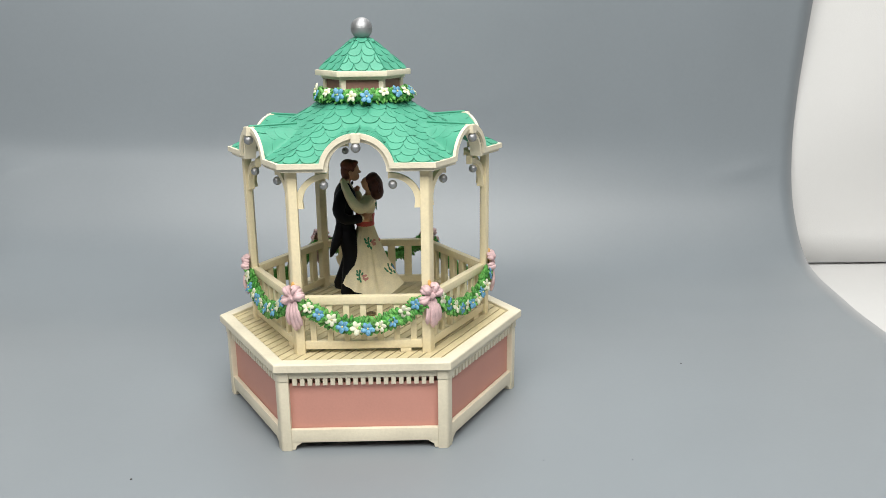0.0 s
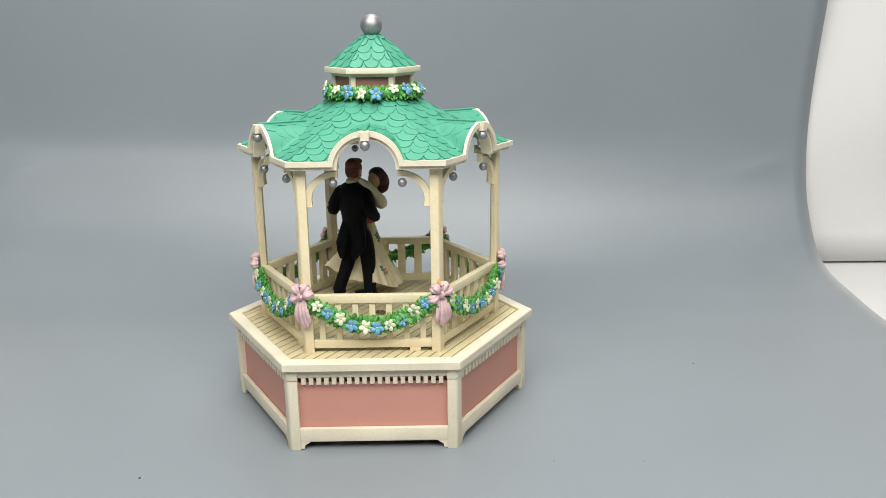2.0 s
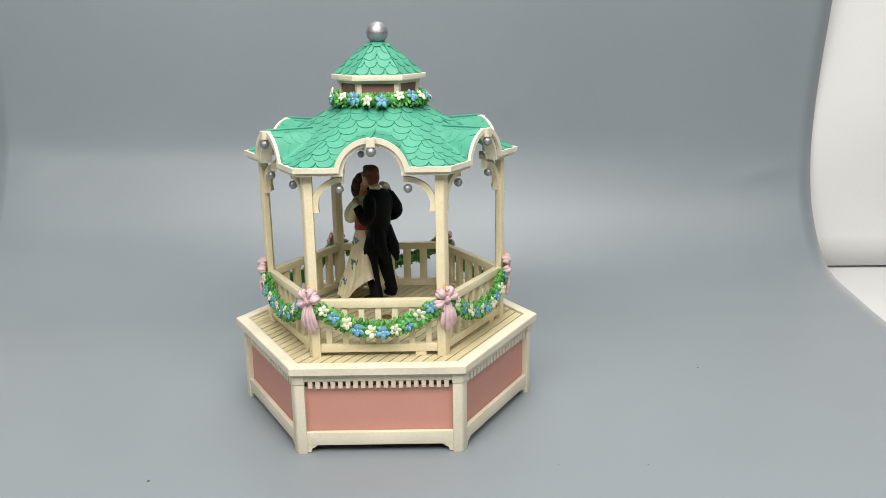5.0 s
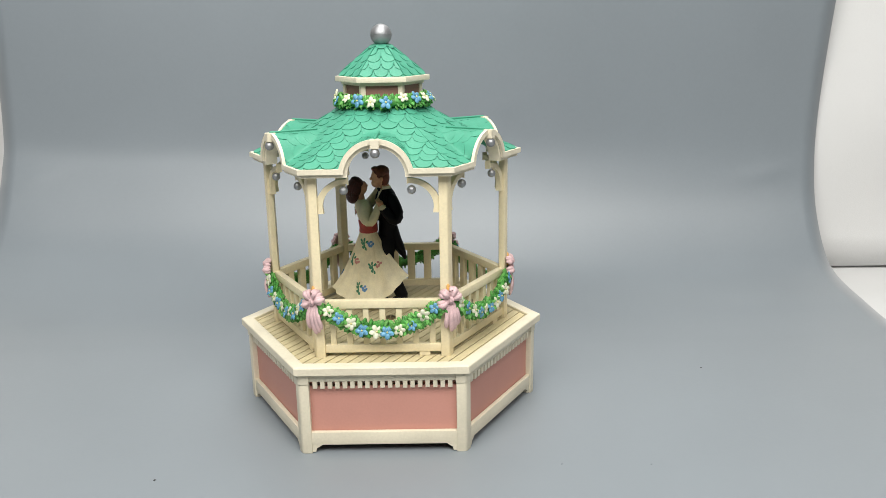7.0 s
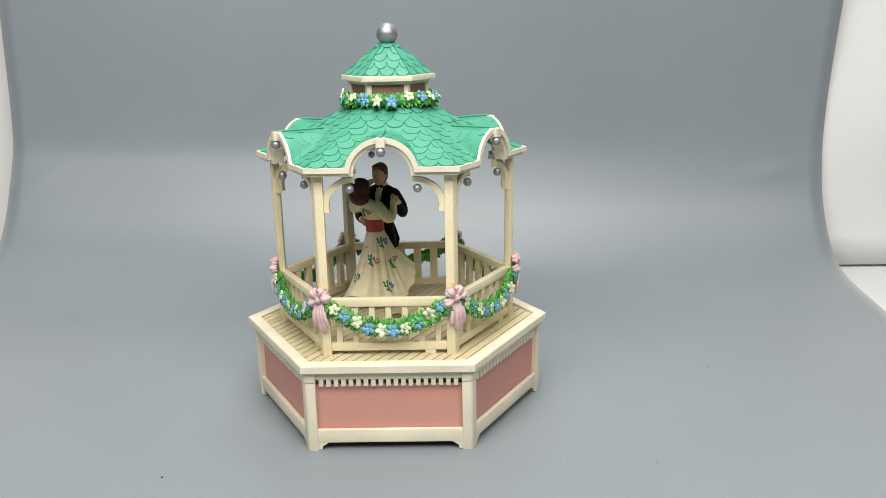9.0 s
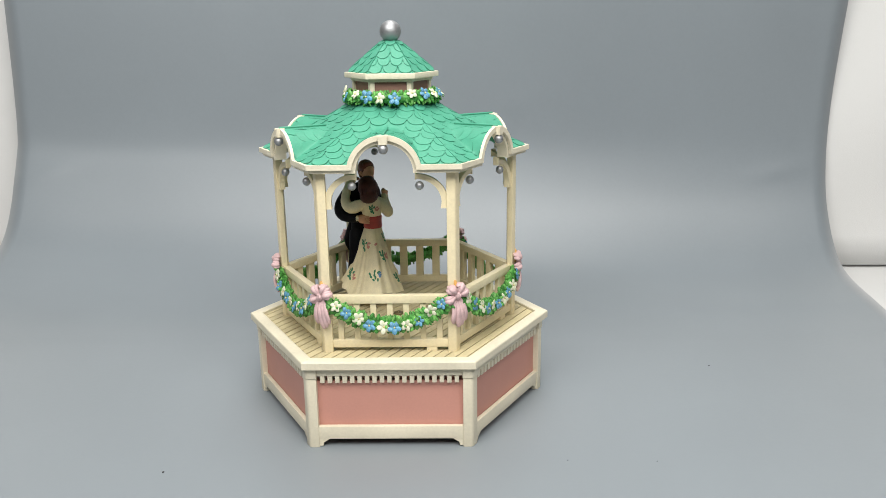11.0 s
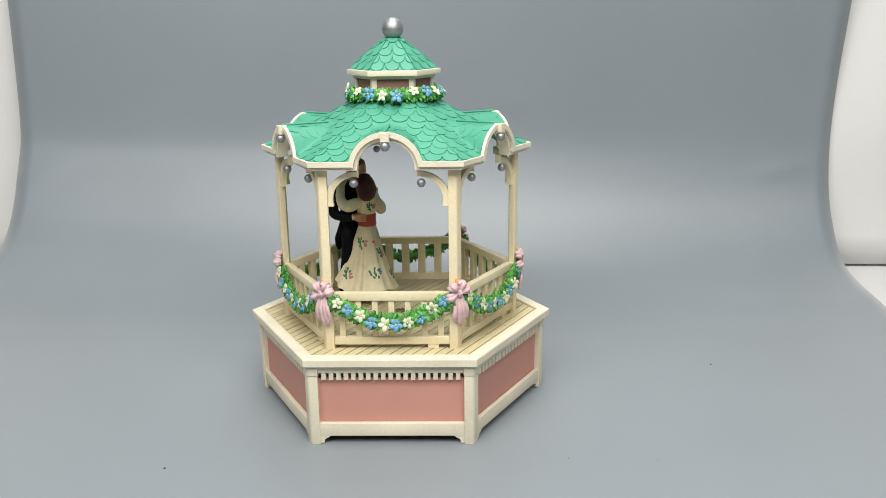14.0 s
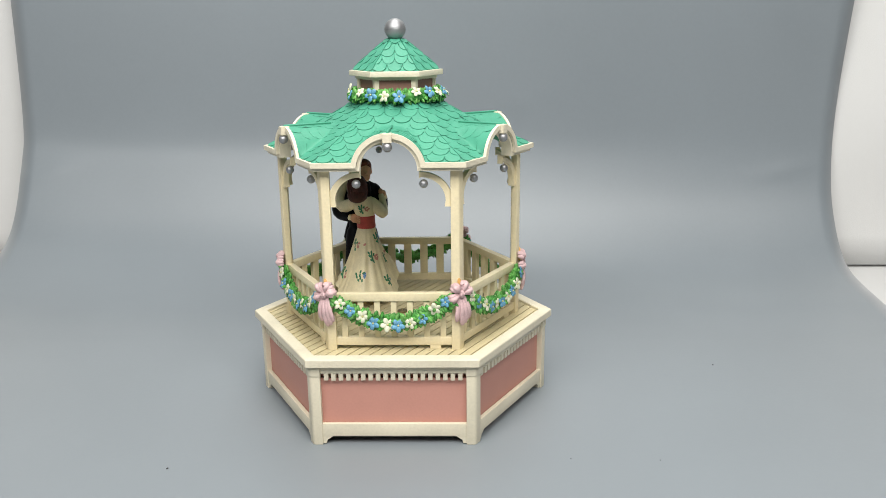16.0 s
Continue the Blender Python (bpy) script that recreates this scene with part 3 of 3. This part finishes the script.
def swags():
    apo = 0.0651 * math.cos(radians(30))
    line = [Vector((s, -apo - 0.0042 - 0.0012 * (1 - (s / 0.031) ** 2), 0.0634 + 0.0124 * abs(s / 0.031) ** 2.0)) for s in (-0.031 + 0.062 * i / 28 for i in range(29))]
    for k in range(6):
        garland(line, [Vector((0, -1, 0.25)).normalized()] * 28, 260, 10, "garland", turn(k), "green leaf swag with blue and white flowers")
    ring = [Vector((0.0237 * math.cos(q), 0.0237 * math.sin(q), 0.1749)) for q in (2 * math.pi * i / 72 for i in range(73))]
    outs = [Vector((v.x, v.y, 0.012)).normalized() for v in ring]
    garland(ring, outs, 420, 20, "cupola_garland", None, "ring of green leaves with blue and white flowers", 0.98, 0.84)


def bows():
    # local: -y faces out from the corner, z up, knot at the origin
    bm = bmesh.new()
    ball(bm, (0, -0.0052, 0), (0.0021, 0.0018, 0.0024), 0, 14)
    for x in (-0.0008, 0.0007):
        tube(bm, [(x, -0.0063, 0.0016), (x * 1.3, -0.0069, 0.0), (x, -0.0063, -0.0017)], [0.0004, 0.0006, 0.0004], 6)
    knot = mesh_of("bow", bm, BOW)
    # four flat loops, each folded in three pleats: angle, reach, spread of the pleats
    loops = []
    for deg, far, spread in ((128, 0.0068, 15), (58, 0.0070, 16), (12, 0.0066, 13), (198, 0.0072, 14)):
        bm = bmesh.new()
        for side in (-1, 0, 1):
            a = radians(deg + side * spread)
            c, z = math.cos(a), math.sin(a)
            reach = far * (1.0 if side == 0 else 0.93)
            bulge = (0.0058 if side == 0 else 0.0050) + random.uniform(-1, 1) * 0.0003
            pts = curve([(c * 0.0010, -0.0046, z * 0.0010), (c * reach * 0.5, -bulge, z * reach * 0.5), (c * reach * 0.85, -bulge, z * reach * 0.85), (c * reach, -0.0024, z * reach * 0.96)], 8)
            w = 0.00142
            tube(bm, pts, [w * 0.5, w * 0.6, w * 0.75, w * 0.9, w * 1.0, w * 1.08, w * 1.1, w * 0.95, w * 0.6], 10, 0)
        loops.append(mesh_of("loop", bm, BOW))
    tails = []
    for x0, x1, zz, r in ((-0.0012, -0.0034, -0.0150, 0.0015), (-0.0004, -0.0012, -0.0174, 0.0019), (0.0006, 0.0016, -0.0166, 0.0018), (0.0012, 0.0044, -0.0146, 0.0015)):
        pts = curve([(x0, -0.0040, -0.0010), ((x0 + x1) * 0.68, -0.0060, -0.0085), (x1, -0.0046, zz)], 8)
        bm = bmesh.new()
        tube(bm, pts, [0.0009, 0.0012, 0.0014, 0.0016, r * 0.95, r, r * 1.1, r * 1.05, r * 0.7], 10, 0, 0.80, up=(0, 1, 0))
        tails.append(mesh_of("tail", bm, BOW))
    bm = bmesh.new()
    tube(bm, [(0.0003, -0.0026, 0.001), (0.0004, -0.0030, 0.0076)], [0.0014, 0.0010], 8)
    glue = mesh_of("glue_drop", bm, GLUE)
    bm = bmesh.new()
    tube(bm, [(0.0034, -0.0040, -0.005), (0.0042, -0.0042, -0.011), (0.0046, -0.0034, -0.0165)], [0.0010, 0.0015, 0.0013], 8)
    streak = mesh_of("glue_drop", bm, GLUE)
    for k in range(6):
        a = radians(-120 + 60 * k)
        r = 0.0660
        b = place("bow", knot, gazebo, pose(r * math.cos(a), r * math.sin(a), 0.0785, 0, random.uniform(-6, 6), -30 + 60 * k) @ Matrix.Diagonal((0.92, 0.86, 0.94, 1)), "dusty pink ribbon bow")
        for me in loops:
            place("loop", me, b)
        for me in tails:
            place("tail", me, b, pose(0, 0, 0, 0, random.uniform(-4, 4), 0))
        if k in (0, 1, 2):
            place("glue_drop", glue, b, None, "amber glue drop")
        if k == 2:
            place("glue_drop", streak, b, None, "amber glue streak")
    # hardened glue inside two of the arches
    for k, s in ((5, 1), (1, -1)):
        bm = bmesh.new()
        for i in range(9):
            ball(bm, (s * 0.0118 + random.uniform(-1, 1) * 0.0012, -0.0600 + random.uniform(-1, 1) * 0.0022, 0.1468 + random.uniform(-1, 1) * 0.0028), random.uniform(0.0005, 0.0010), 0, 8)
        tagged(part("glue_lump", bm, CLEAR, gazebo, "milky hardened glue", turn(k)), kind="stuff")


deck = base()
rails_and_posts()
build_roof()
eave_trim()
cupola()
swags()
bows()
bm = bmesh.new()
prism(bm, [(0.0028 * math.cos(q), 0.0028 * math.sin(q)) for q in (2 * math.pi * i / 20 for i in range(20))], 0.0472, 0.0484, 0, 0.0002)
ball(bm, (0, 0, 0.0486), (0.0010, 0.0010, 0.0008), 0, 10)
catch = bmesh.new()
box(catch, 0.0006, 0.0062, -0.0734, -0.0722, 0.0416, 0.0436, 0.0003)
part("catch_plate", catch, IVORY, gazebo)
part("spindle", bm, BRASS, gazebo, "small metal spindle in the deck")


# ---- the turning figurine ----
def ring(c, rx, ry, n=28):
    return [(c[0] + rx * math.cos(q), c[1] + ry * math.sin(q), c[2]) for q in (2 * math.pi * j / n for j in range(n))]


# corners of the swirling hem, drawn out to one side and tucked in at the partner's legs
HEM = [(0.0295, -0.0080, 0.0115), (0.0260, 0.0050, 0.0085), (0.0170, 0.0150, 0.0062), (0.0065, 0.0195, 0.0072), (-0.0045, 0.0216, 0.0165), (-0.0122, 0.0168, 0.0218),
       (-0.0055, 0.0050, 0.0130), (-0.0035, -0.0060, 0.0125), (-0.0068, -0.0145, 0.0140), (0.0020, -0.0182, 0.0095), (0.0130, -0.0172, 0.0062), (0.0225, -0.0155, 0.0078)]
HEM_RING = curve([HEM[-1]] + HEM + HEM[:2], 14 * 10)[10:-20]
WAIST = Vector((0.0073, 0.0006, 0.0478))


def skirt_at(j, t):
    """A point of the gown: j along the hem, t from 0 at the waist to 1 at the hem."""
    n = len(HEM_RING)
    h = HEM_RING[j % n]
    q = math.atan2(h.y - WAIST.y, h.x - WAIST.x)
    top = WAIST + Vector((0.0050 * math.cos(q), 0.0050 * math.sin(q), 0))
    far = (h - WAIST).xy.length
    # long panels hang straighter, short ones flare late
    e = (0.78 * t ** 1.08 + 0.22 * t ** 4) if far > 0.0165 else (0.45 * t ** 1.2 + 0.55 * t ** 3.5)
    p = top.lerp(h, e)
    p.z = top.z + (h.z - top.z) * t
    a = 2 * math.pi * j / n
    fold = (0.00050 * math.sin(19 * a + 0.6) + 0.00042 * math.sin(11 * a + 2.0 + 1.2 * t)) * min(1, 1.5 * t)
    out = Vector((math.cos(q), math.sin(q), 0))
    return p + out * fold


def figurine():
    bm = bmesh.new()
    suit, gown, sash, skin, hair, dark, green, red, blue = range(9)
    # low base plate
    prism(bm, [(0.0025 + 0.006 * math.cos(q), 0.006 * math.sin(q)) for q in (2 * math.pi * i / 32 for i in range(32))], 0.0, 0.0034, suit, 0.0006)
    # --- suit: legs, trunk, tails, arms
    for s, fx, fy in ((1, -0.0100, 0.0102), (-1, -0.0052, -0.0094)):
        pts = curve([(-0.0036, s * 0.0042, 0.0420), (-0.0022, s * 0.0064, 0.0280), (fx, fy, 0.0070)], 8)
        tube(bm, pts, [0.0050, 0.0052, 0.0051, 0.0048, 0.0046, 0.0043, 0.0040, 0.0038, 0.0037], 14, suit, up=(1, 0, 0))
        ball(bm, (fx + 0.0016, fy, 0.0052), (0.0050, 0.0026, 0.0021), suit, 12)
    trunk = [((-0.0040, 0.0004, 0.0350), 0.0046, 0.0080), ((-0.0042, 0.0004, 0.0400), 0.0056, 0.0086), ((-0.0046, 0.0003, 0.0470), 0.0055, 0.0077), ((-0.0050, 0.0002, 0.0535), 0.0056, 0.0084),
             ((-0.0054, 0.0002, 0.0610), 0.0058, 0.0102), ((-0.0053, 0.0003, 0.0668), 0.0052, 0.0112), ((-0.0049, 0.0008, 0.0702), 0.0042, 0.0090), ((-0.0044, 0.0014, 0.0722), 0.0032, 0.0052), ((-0.0042, 0.0017, 0.0730), 0.0026, 0.0034)]
    loft(bm, [ring(c, a, b) for c, a, b in trunk], suit)
    loft(bm, [ring((-0.0043, 0.0018, 0.0718), 0.0033, 0.0038), ring((-0.0036, 0.0020, 0.0742), 0.0030, 0.0034)], gown)
    for s in (-1, 1):
        tails = [((-0.0072, s * 0.0034, 0.0500), 0.0026, 0.0036), ((-0.0082, s * 0.0046, 0.0430), 0.0032, 0.0046), ((-0.0100, s * 0.0056, 0.0375), 0.0032, 0.0046), ((-0.0122, s * 0.0052, 0.0325), 0.0021, 0.0032), ((-0.0138, s * 0.0044, 0.0285), 0.0008, 0.0012)]
        loft(bm, [ring(c, a, b, 16) for c, a, b in tails], suit)
    sleeve = [0.0037, 0.0038, 0.0038, 0.0037, 0.0036, 0.0034, 0.0032, 0.0030, 0.0029, 0.0028, 0.0026]
    tube(bm, curve([(-0.0054, -0.0086, 0.0672), (-0.0078, -0.0132, 0.0585), (-0.0040, -0.0136, 0.0535), (0.0042, -0.0088, 0.0524)], 10), sleeve, 12, suit)
    tube(bm, curve([(-0.0054, 0.0090, 0.0672), (-0.0080, 0.0128, 0.0582), (-0.0050, 0.0140, 0.0556), (0.0008, 0.0130, 0.0626)], 10), sleeve, 12, suit)
    # cuffs and clasped hands
    tube(bm, [(0.0036, -0.0092, 0.0524), (0.0050, -0.0083, 0.0526)], [0.0024, 0.0022], 12, gown)
    tube(bm, [(0.0006, 0.0133, 0.0624), (0.0014, 0.0130, 0.0636)], [0.0024, 0.0022], 12, gown)
    ball(bm, (0.0074, -0.0066, 0.0526), (0.0033, 0.0020, 0.0028), skin, 12, Matrix.Rotation(radians(30), 3, "Z"))
    for k in range(4):
        tube(bm, [(0.0084, -0.0062, 0.0542 - 0.0012 * k), (0.0112, -0.0042, 0.0540 - 0.0012 * k)], [0.0008, 0.0006], 6, skin)
    ball(bm, (0.0022, 0.0126, 0.0654), (0.0019, 0.0019, 0.0023), skin, 12)
    for k in range(3):
        tube(bm, [(0.0016 + 0.0009 * k, 0.0134, 0.0664), (0.0026 + 0.0009 * k, 0.0112, 0.0676)], [0.0008, 0.0006], 6, skin)
    # shirt front, waistcoat points and bow tie
    loft(bm, [ring((-0.0012, 0.0016, 0.0718), 0.0014, 0.0020, 12), ring((-0.0004, 0.0012, 0.0665), 0.0017, 0.0030, 12), ring((-0.0006, 0.0006, 0.0590), 0.0016, 0.0020, 12)], gown)
    for s in (-1, 1):
        ball(bm, (0.0004, 0.0018 + s * 0.0013, 0.0722), (0.0007, 0.0013, 0.0009), suit, 8)
        tube(bm, curve([(-0.0016, 0.0012 + s * 0.0034, 0.0715), (0.0006, 0.0008 + s * 0.0034, 0.0655), (0.0006, 0.0006 + s * 0.0016, 0.0585)], 6), [0.0009, 0.0012, 0.0014, 0.0014, 0.0012, 0.0010, 0.0007], 8, suit)
    # head and hair, plain
    tube(bm, [(-0.0042, 0.0018, 0.0712), (-0.0020, 0.0021, 0.0772)], [0.0029, 0.0028], 12, skin)
    ball(bm, (0.0002, 0.0021, 0.0797), (0.0046, 0.0041, 0.0056), skin, 20)
    ball(bm, (0.0018, 0.0021, 0.0762), (0.0031, 0.0031, 0.0028), skin, 14)
    ball(bm, (0.0047, 0.0021, 0.0790), (0.0012, 0.0007, 0.0010), skin, 8, Matrix.Rotation(radians(35), 3, "Y"))
    for s in (-1, 1):
        ball(bm, (-0.0004, 0.0021 + s * 0.0042, 0.0788), (0.0011, 0.0007, 0.0015), skin, 8)
    ball(bm, (-0.0012, 0.0021, 0.0824), (0.0052, 0.0047, 0.0042), hair, 22, Matrix.Rotation(radians(16), 3, "Y"))
    ball(bm, (-0.0027, 0.0021, 0.0794), (0.0036, 0.0045, 0.0058), hair, 18)
    ball(bm, (0.0016, 0.0014, 0.0843), (0.0029, 0.0034, 0.0018), hair, 14, Matrix.Rotation(radians(-8), 3, "Y"))
    for s in (-1, 1):
        ball(bm, (0.0008, 0.0021 + s * 0.0036, 0.0812), (0.0014, 0.0007, 0.0022), hair, 10)
    # --- gown: skirt, sash, bodice, sleeves
    n = len(HEM_RING)
    rings = [[skirt_at(j, i / 24) for j in range(n)] for i in range(25)]
    hem = Vector((0.0085, 0.0005, 0.0))
    for k, up in ((0.94, 0.0008), (0.55, 0.0040)):
        rings.append([Vector((hem.x + (p.x - hem.x) * k, hem.y + (p.y - hem.y) * k, p.z + up)) for p in rings[24]])
    loft(bm, rings, gown)
    loft(bm, [ring((0.0073, 0.0006, 0.0464), 0.0052, 0.0052), ring((0.0073, 0.0006, 0.0472), 0.0057, 0.0057), ring((0.0072, 0.0006, 0.0490), 0.0055, 0.0055), ring((0.0073, 0.0004, 0.0512), 0.0056, 0.0056), ring((0.0075, 0.0002, 0.0536), 0.0058, 0.0059), ring((0.0075, 0.0001, 0.0543), 0.0052, 0.0053)], sash)
    bod = [((0.0074, 0.0003, 0.0530), 0.0050, 0.0052), ((0.0080, -0.0003, 0.0565), 0.0055, 0.0062), ((0.0092, -0.0012, 0.0605), 0.0054, 0.0070), ((0.0102, -0.0020, 0.0640), 0.0042, 0.0064), ((0.0108, -0.0028, 0.0662), 0.0024, 0.0034)]
    loft(bm, [ring(c, a, b) for c, a, b in bod], gown)
    tube(bm, curve([(0.0092, 0.0036, 0.0625), (0.0108, 0.0084, 0.0572), (0.0080, 0.0112, 0.0548), (0.0048, 0.0118, 0.0600), (0.0034, 0.0112, 0.0646)], 12), [0.0032, 0.0036, 0.0037, 0.0036, 0.0034, 0.0032, 0.0029, 0.0027, 0.0025, 0.0023, 0.0021, 0.0019, 0.0017], 12, gown)
    tube(bm, curve([(0.0094, -0.0078, 0.0620), (0.0050, -0.0126, 0.0598), (0.0006, -0.0138, 0.0636), (-0.0034, -0.0094, 0.0712), (-0.0046, -0.0048, 0.0744)], 12), [0.0032, 0.0036, 0.0037, 0.0036, 0.0034, 0.0032, 0.0029, 0.0027, 0.0025, 0.0023, 0.0021, 0.0019, 0.0016], 12, gown)
    ball(bm, (-0.0050, -0.0030, 0.0750), (0.0015, 0.0024, 0.0012), skin, 10)
    ball(bm, (0.0032, 0.0110, 0.0668), (0.0015, 0.0014, 0.0021), skin, 10)
    tube(bm, [(0.0106, -0.0030, 0.0640), (0.0108, -0.0046, 0.0700)], [0.0029, 0.0024], 12, skin)
    m = Matrix.Rotation(radians(-35), 3, "Y")
    ball(bm, (0.0102, -0.0050, 0.0722), (0.0040, 0.0038, 0.0050), skin, 18, m)
    ball(bm, (0.0064, -0.0050, 0.0738), (0.0010, 0.0006, 0.0008), skin, 8)
    ball(bm, (0.0138, -0.0055, 0.0726), (0.0047, 0.0062, 0.0064), dark, 24, Matrix.Rotation(radians(-12), 3, "Y"))
    ball(bm, (0.0150, -0.0056, 0.0680), (0.0040, 0.0060, 0.0048), dark, 18)
    ball(bm, (0.0120, -0.0054, 0.0762), (0.0042, 0.0052, 0.0030), dark, 18, m)
    for k in range(9):
        # waves of hair down the back
        w = (k - 4) / 4
        y, d = 0.0050 * w, 0.0030 * (1 - math.sqrt(1 - 0.85 * w * w))
        tube(bm, curve([(0.0112, -0.0055 + y * 0.6, 0.0786 - d), (0.0158 - d, -0.0055 + y * 0.95, 0.0762), (0.0180 - d, -0.0055 + y * 1.1, 0.0712), (0.0180 - 1.3 * d, -0.0055 + y, 0.0664), (0.0156 - d, -0.0055 + y * 0.6, 0.0640)], 8), [0.0003, 0.0005, 0.0006, 0.0006, 0.0006, 0.0006, 0.0006, 0.0005, 0.0003], 6, dark)

    def stroke(p, n, size, tilt, colour):
        ball(bm, p, size, colour, 8, n.to_track_quat("Z", "Y").to_matrix() @ Matrix.Rotation(tilt, 3, "Z"))

    def sprig(at, colour, scale=1.0):
        """Leaves on a bent stalk and a drooping flower beside them; at(x, y): point and normal on the cloth."""
        for x, y, tilt, ln in ((-0.0004, -0.0022, 0.25, 1.0), (-0.0010, -0.0008, 0.15, 1.1), (-0.0012, 0.0006, -0.05, 1.0), (-0.0022, 0.0002, 0.75, 1.0), (-0.0024, 0.0016, 0.65, 1.1), (-0.0010, 0.0022, -0.15, 1.1), (0.0002, 0.0012, -0.85, 1.0), (-0.0016, -0.0016, 0.95, 0.9)):
            p, n = at(x * scale, y * scale)
            stroke(p, n, (0.00054 * scale, 0.00098 * ln * scale, 0.00022), tilt, green)
        for x, y, tilt in ((0.0010, 0.0004, 0.9), (0.0014, -0.0006, 0.35), (0.0024, -0.0008, -0.25), (0.0032, -0.0002, -0.85), (0.0022, 0.0010, -1.4)):
            p, n = at(x * scale, y * scale)
            stroke(p, n, (0.00062 * scale, 0.00095 * scale, 0.00022), tilt, colour)

    def on_bodice(x, y):
        q = radians(-8) + (x - 0.0002) / 0.0066
        return Vector((0.0090 + 0.0056 * math.cos(q), -0.0012 + 0.0071 * math.sin(q), 0.0592 + y)), Vector((math.cos(q), math.sin(q), 0.1)).normalized()

    sprig(on_bodice, red, 0.95)
    grid = [(j, t / 60, skirt_at(j, t / 60)) for j in range(n) for t in range(4, 58)]
    for target, colour in (((0.0105, -0.0065, 0.0366), red), ((0.0040, -0.0134, 0.0184), red), ((0.0211, -0.0076, 0.0205), blue), ((0.0105, 0.0069, 0.0405), blue), ((0.0076, 0.0152, 0.0280), red),
                           ((0.0160, 0.0125, 0.0150), blue), ((0.0172, 0.0023, 0.0300), red)):
        goal = Vector(target)
        j0, t0, _ = min(grid, key=lambda g: (g[2] - goal).length)

        def on_skirt(x, y, j0=j0, t0=t0):
            tall = (skirt_at(j0, 1.0) - skirt_at(j0, 0.0)).length
            t = min(0.98, max(0.02, t0 - y / tall))
            step = (skirt_at(j0 + 1, t) - skirt_at(j0 - 1, t)).length / 2
            w = x / step
            k = math.floor(w)
            p = skirt_at(j0 + k, t).lerp(skirt_at(j0 + k + 1, t), w - k)
            along = skirt_at(j0 + k + 2, t) - skirt_at(j0 + k - 1, t)
            down = skirt_at(j0 + k, min(1, t + 0.02)) - skirt_at(j0 + k, t - 0.02)
            return p, down.cross(along).normalized()

        sprig(on_skirt, colour, 1.25)
    ob = part("figurine", bm, [BLACK, GOWN, SASH, SKIN, HAIR, HAIR2, SPRIG, SPRIG_RED, SPRIG_BLUE])
    return tagged(ob, "painted dancing couple figurine, black suit and cream flowered gown", "figurine")


couple = figurine()


# ---- small specks on the sheet ----
def speck(x, y, z, r):
    bm = bmesh.new()
    ball(bm, (0, 0, 0), (r, r * 0.7, r * 0.5), 0, 8)
    ob = part("dust_speck", bm, DUST, None, "tiny dark speck of dust on the grey sheet")
    ob.matrix_basis = pose(x, y, z, 0, 0, random.uniform(0, 180))
    tagged(ob, category="dust", group="dust specks")


for x, y, r in ((0.1946, 0.0292, 0.0006), (-0.1113, -0.0976, 0.0007), (0.1340, -0.0891, 0.0004), (-0.195, 0.120, 0.0004), (0.0897, -0.0877, 0.0004)):
    speck(x, y, r * 0.4, r)
speck(-0.3122, 0.2606, 0.2016, 0.0008)


planks(deck)


def motions():
    # seconds, place across and along the deck, heading
    turns = [(0.0, -0.0112, 0.0300, 3.8), (0.5, -0.0114, 0.0293, 18.0), (1.0, -0.0122, 0.0286, 35.0), (1.5, -0.0126, 0.0280, 49.5), (2.0, -0.0128, 0.0274, 61.6), (2.5, -0.0125, 0.0271, 73.5),
             (3.0, -0.0120, 0.0270, 84.5), (3.5, -0.0110, 0.0270, 94.5), (4.2, -0.0096, 0.0268, 116.0), (5.2, -0.0076, 0.0266, 151.0), (6.5, -0.0066, 0.0272, 186.6), (7.0, -0.0066, 0.0280, 197.5),
             (7.5, -0.0070, 0.0290, 208.5), (8.0, -0.0078, 0.0302, 221.6), (8.5, -0.0096, 0.0312, 239.0), (9.2, -0.0128, 0.0318, 261.0), (10.2, -0.0173, 0.0318, 290.0), (11.3, -0.0219, 0.0314, 309.0),
             (12.5, -0.0245, 0.0304, 316.0), (13.5, -0.0258, 0.0298, 319.0), (14.2, -0.0266, 0.0292, 318.5), (14.7, -0.0266, 0.0288, 315.0), (15.1, -0.0263, 0.0284, 309.5), (15.6, -0.0257, 0.0280, 299.0),
             (16.0, -0.0250, 0.0276, 288.7)]
    walk(couple, [(t, pose(x, y, 0.0474, 0, 0, a)) for t, x, y, a in turns])


motions()
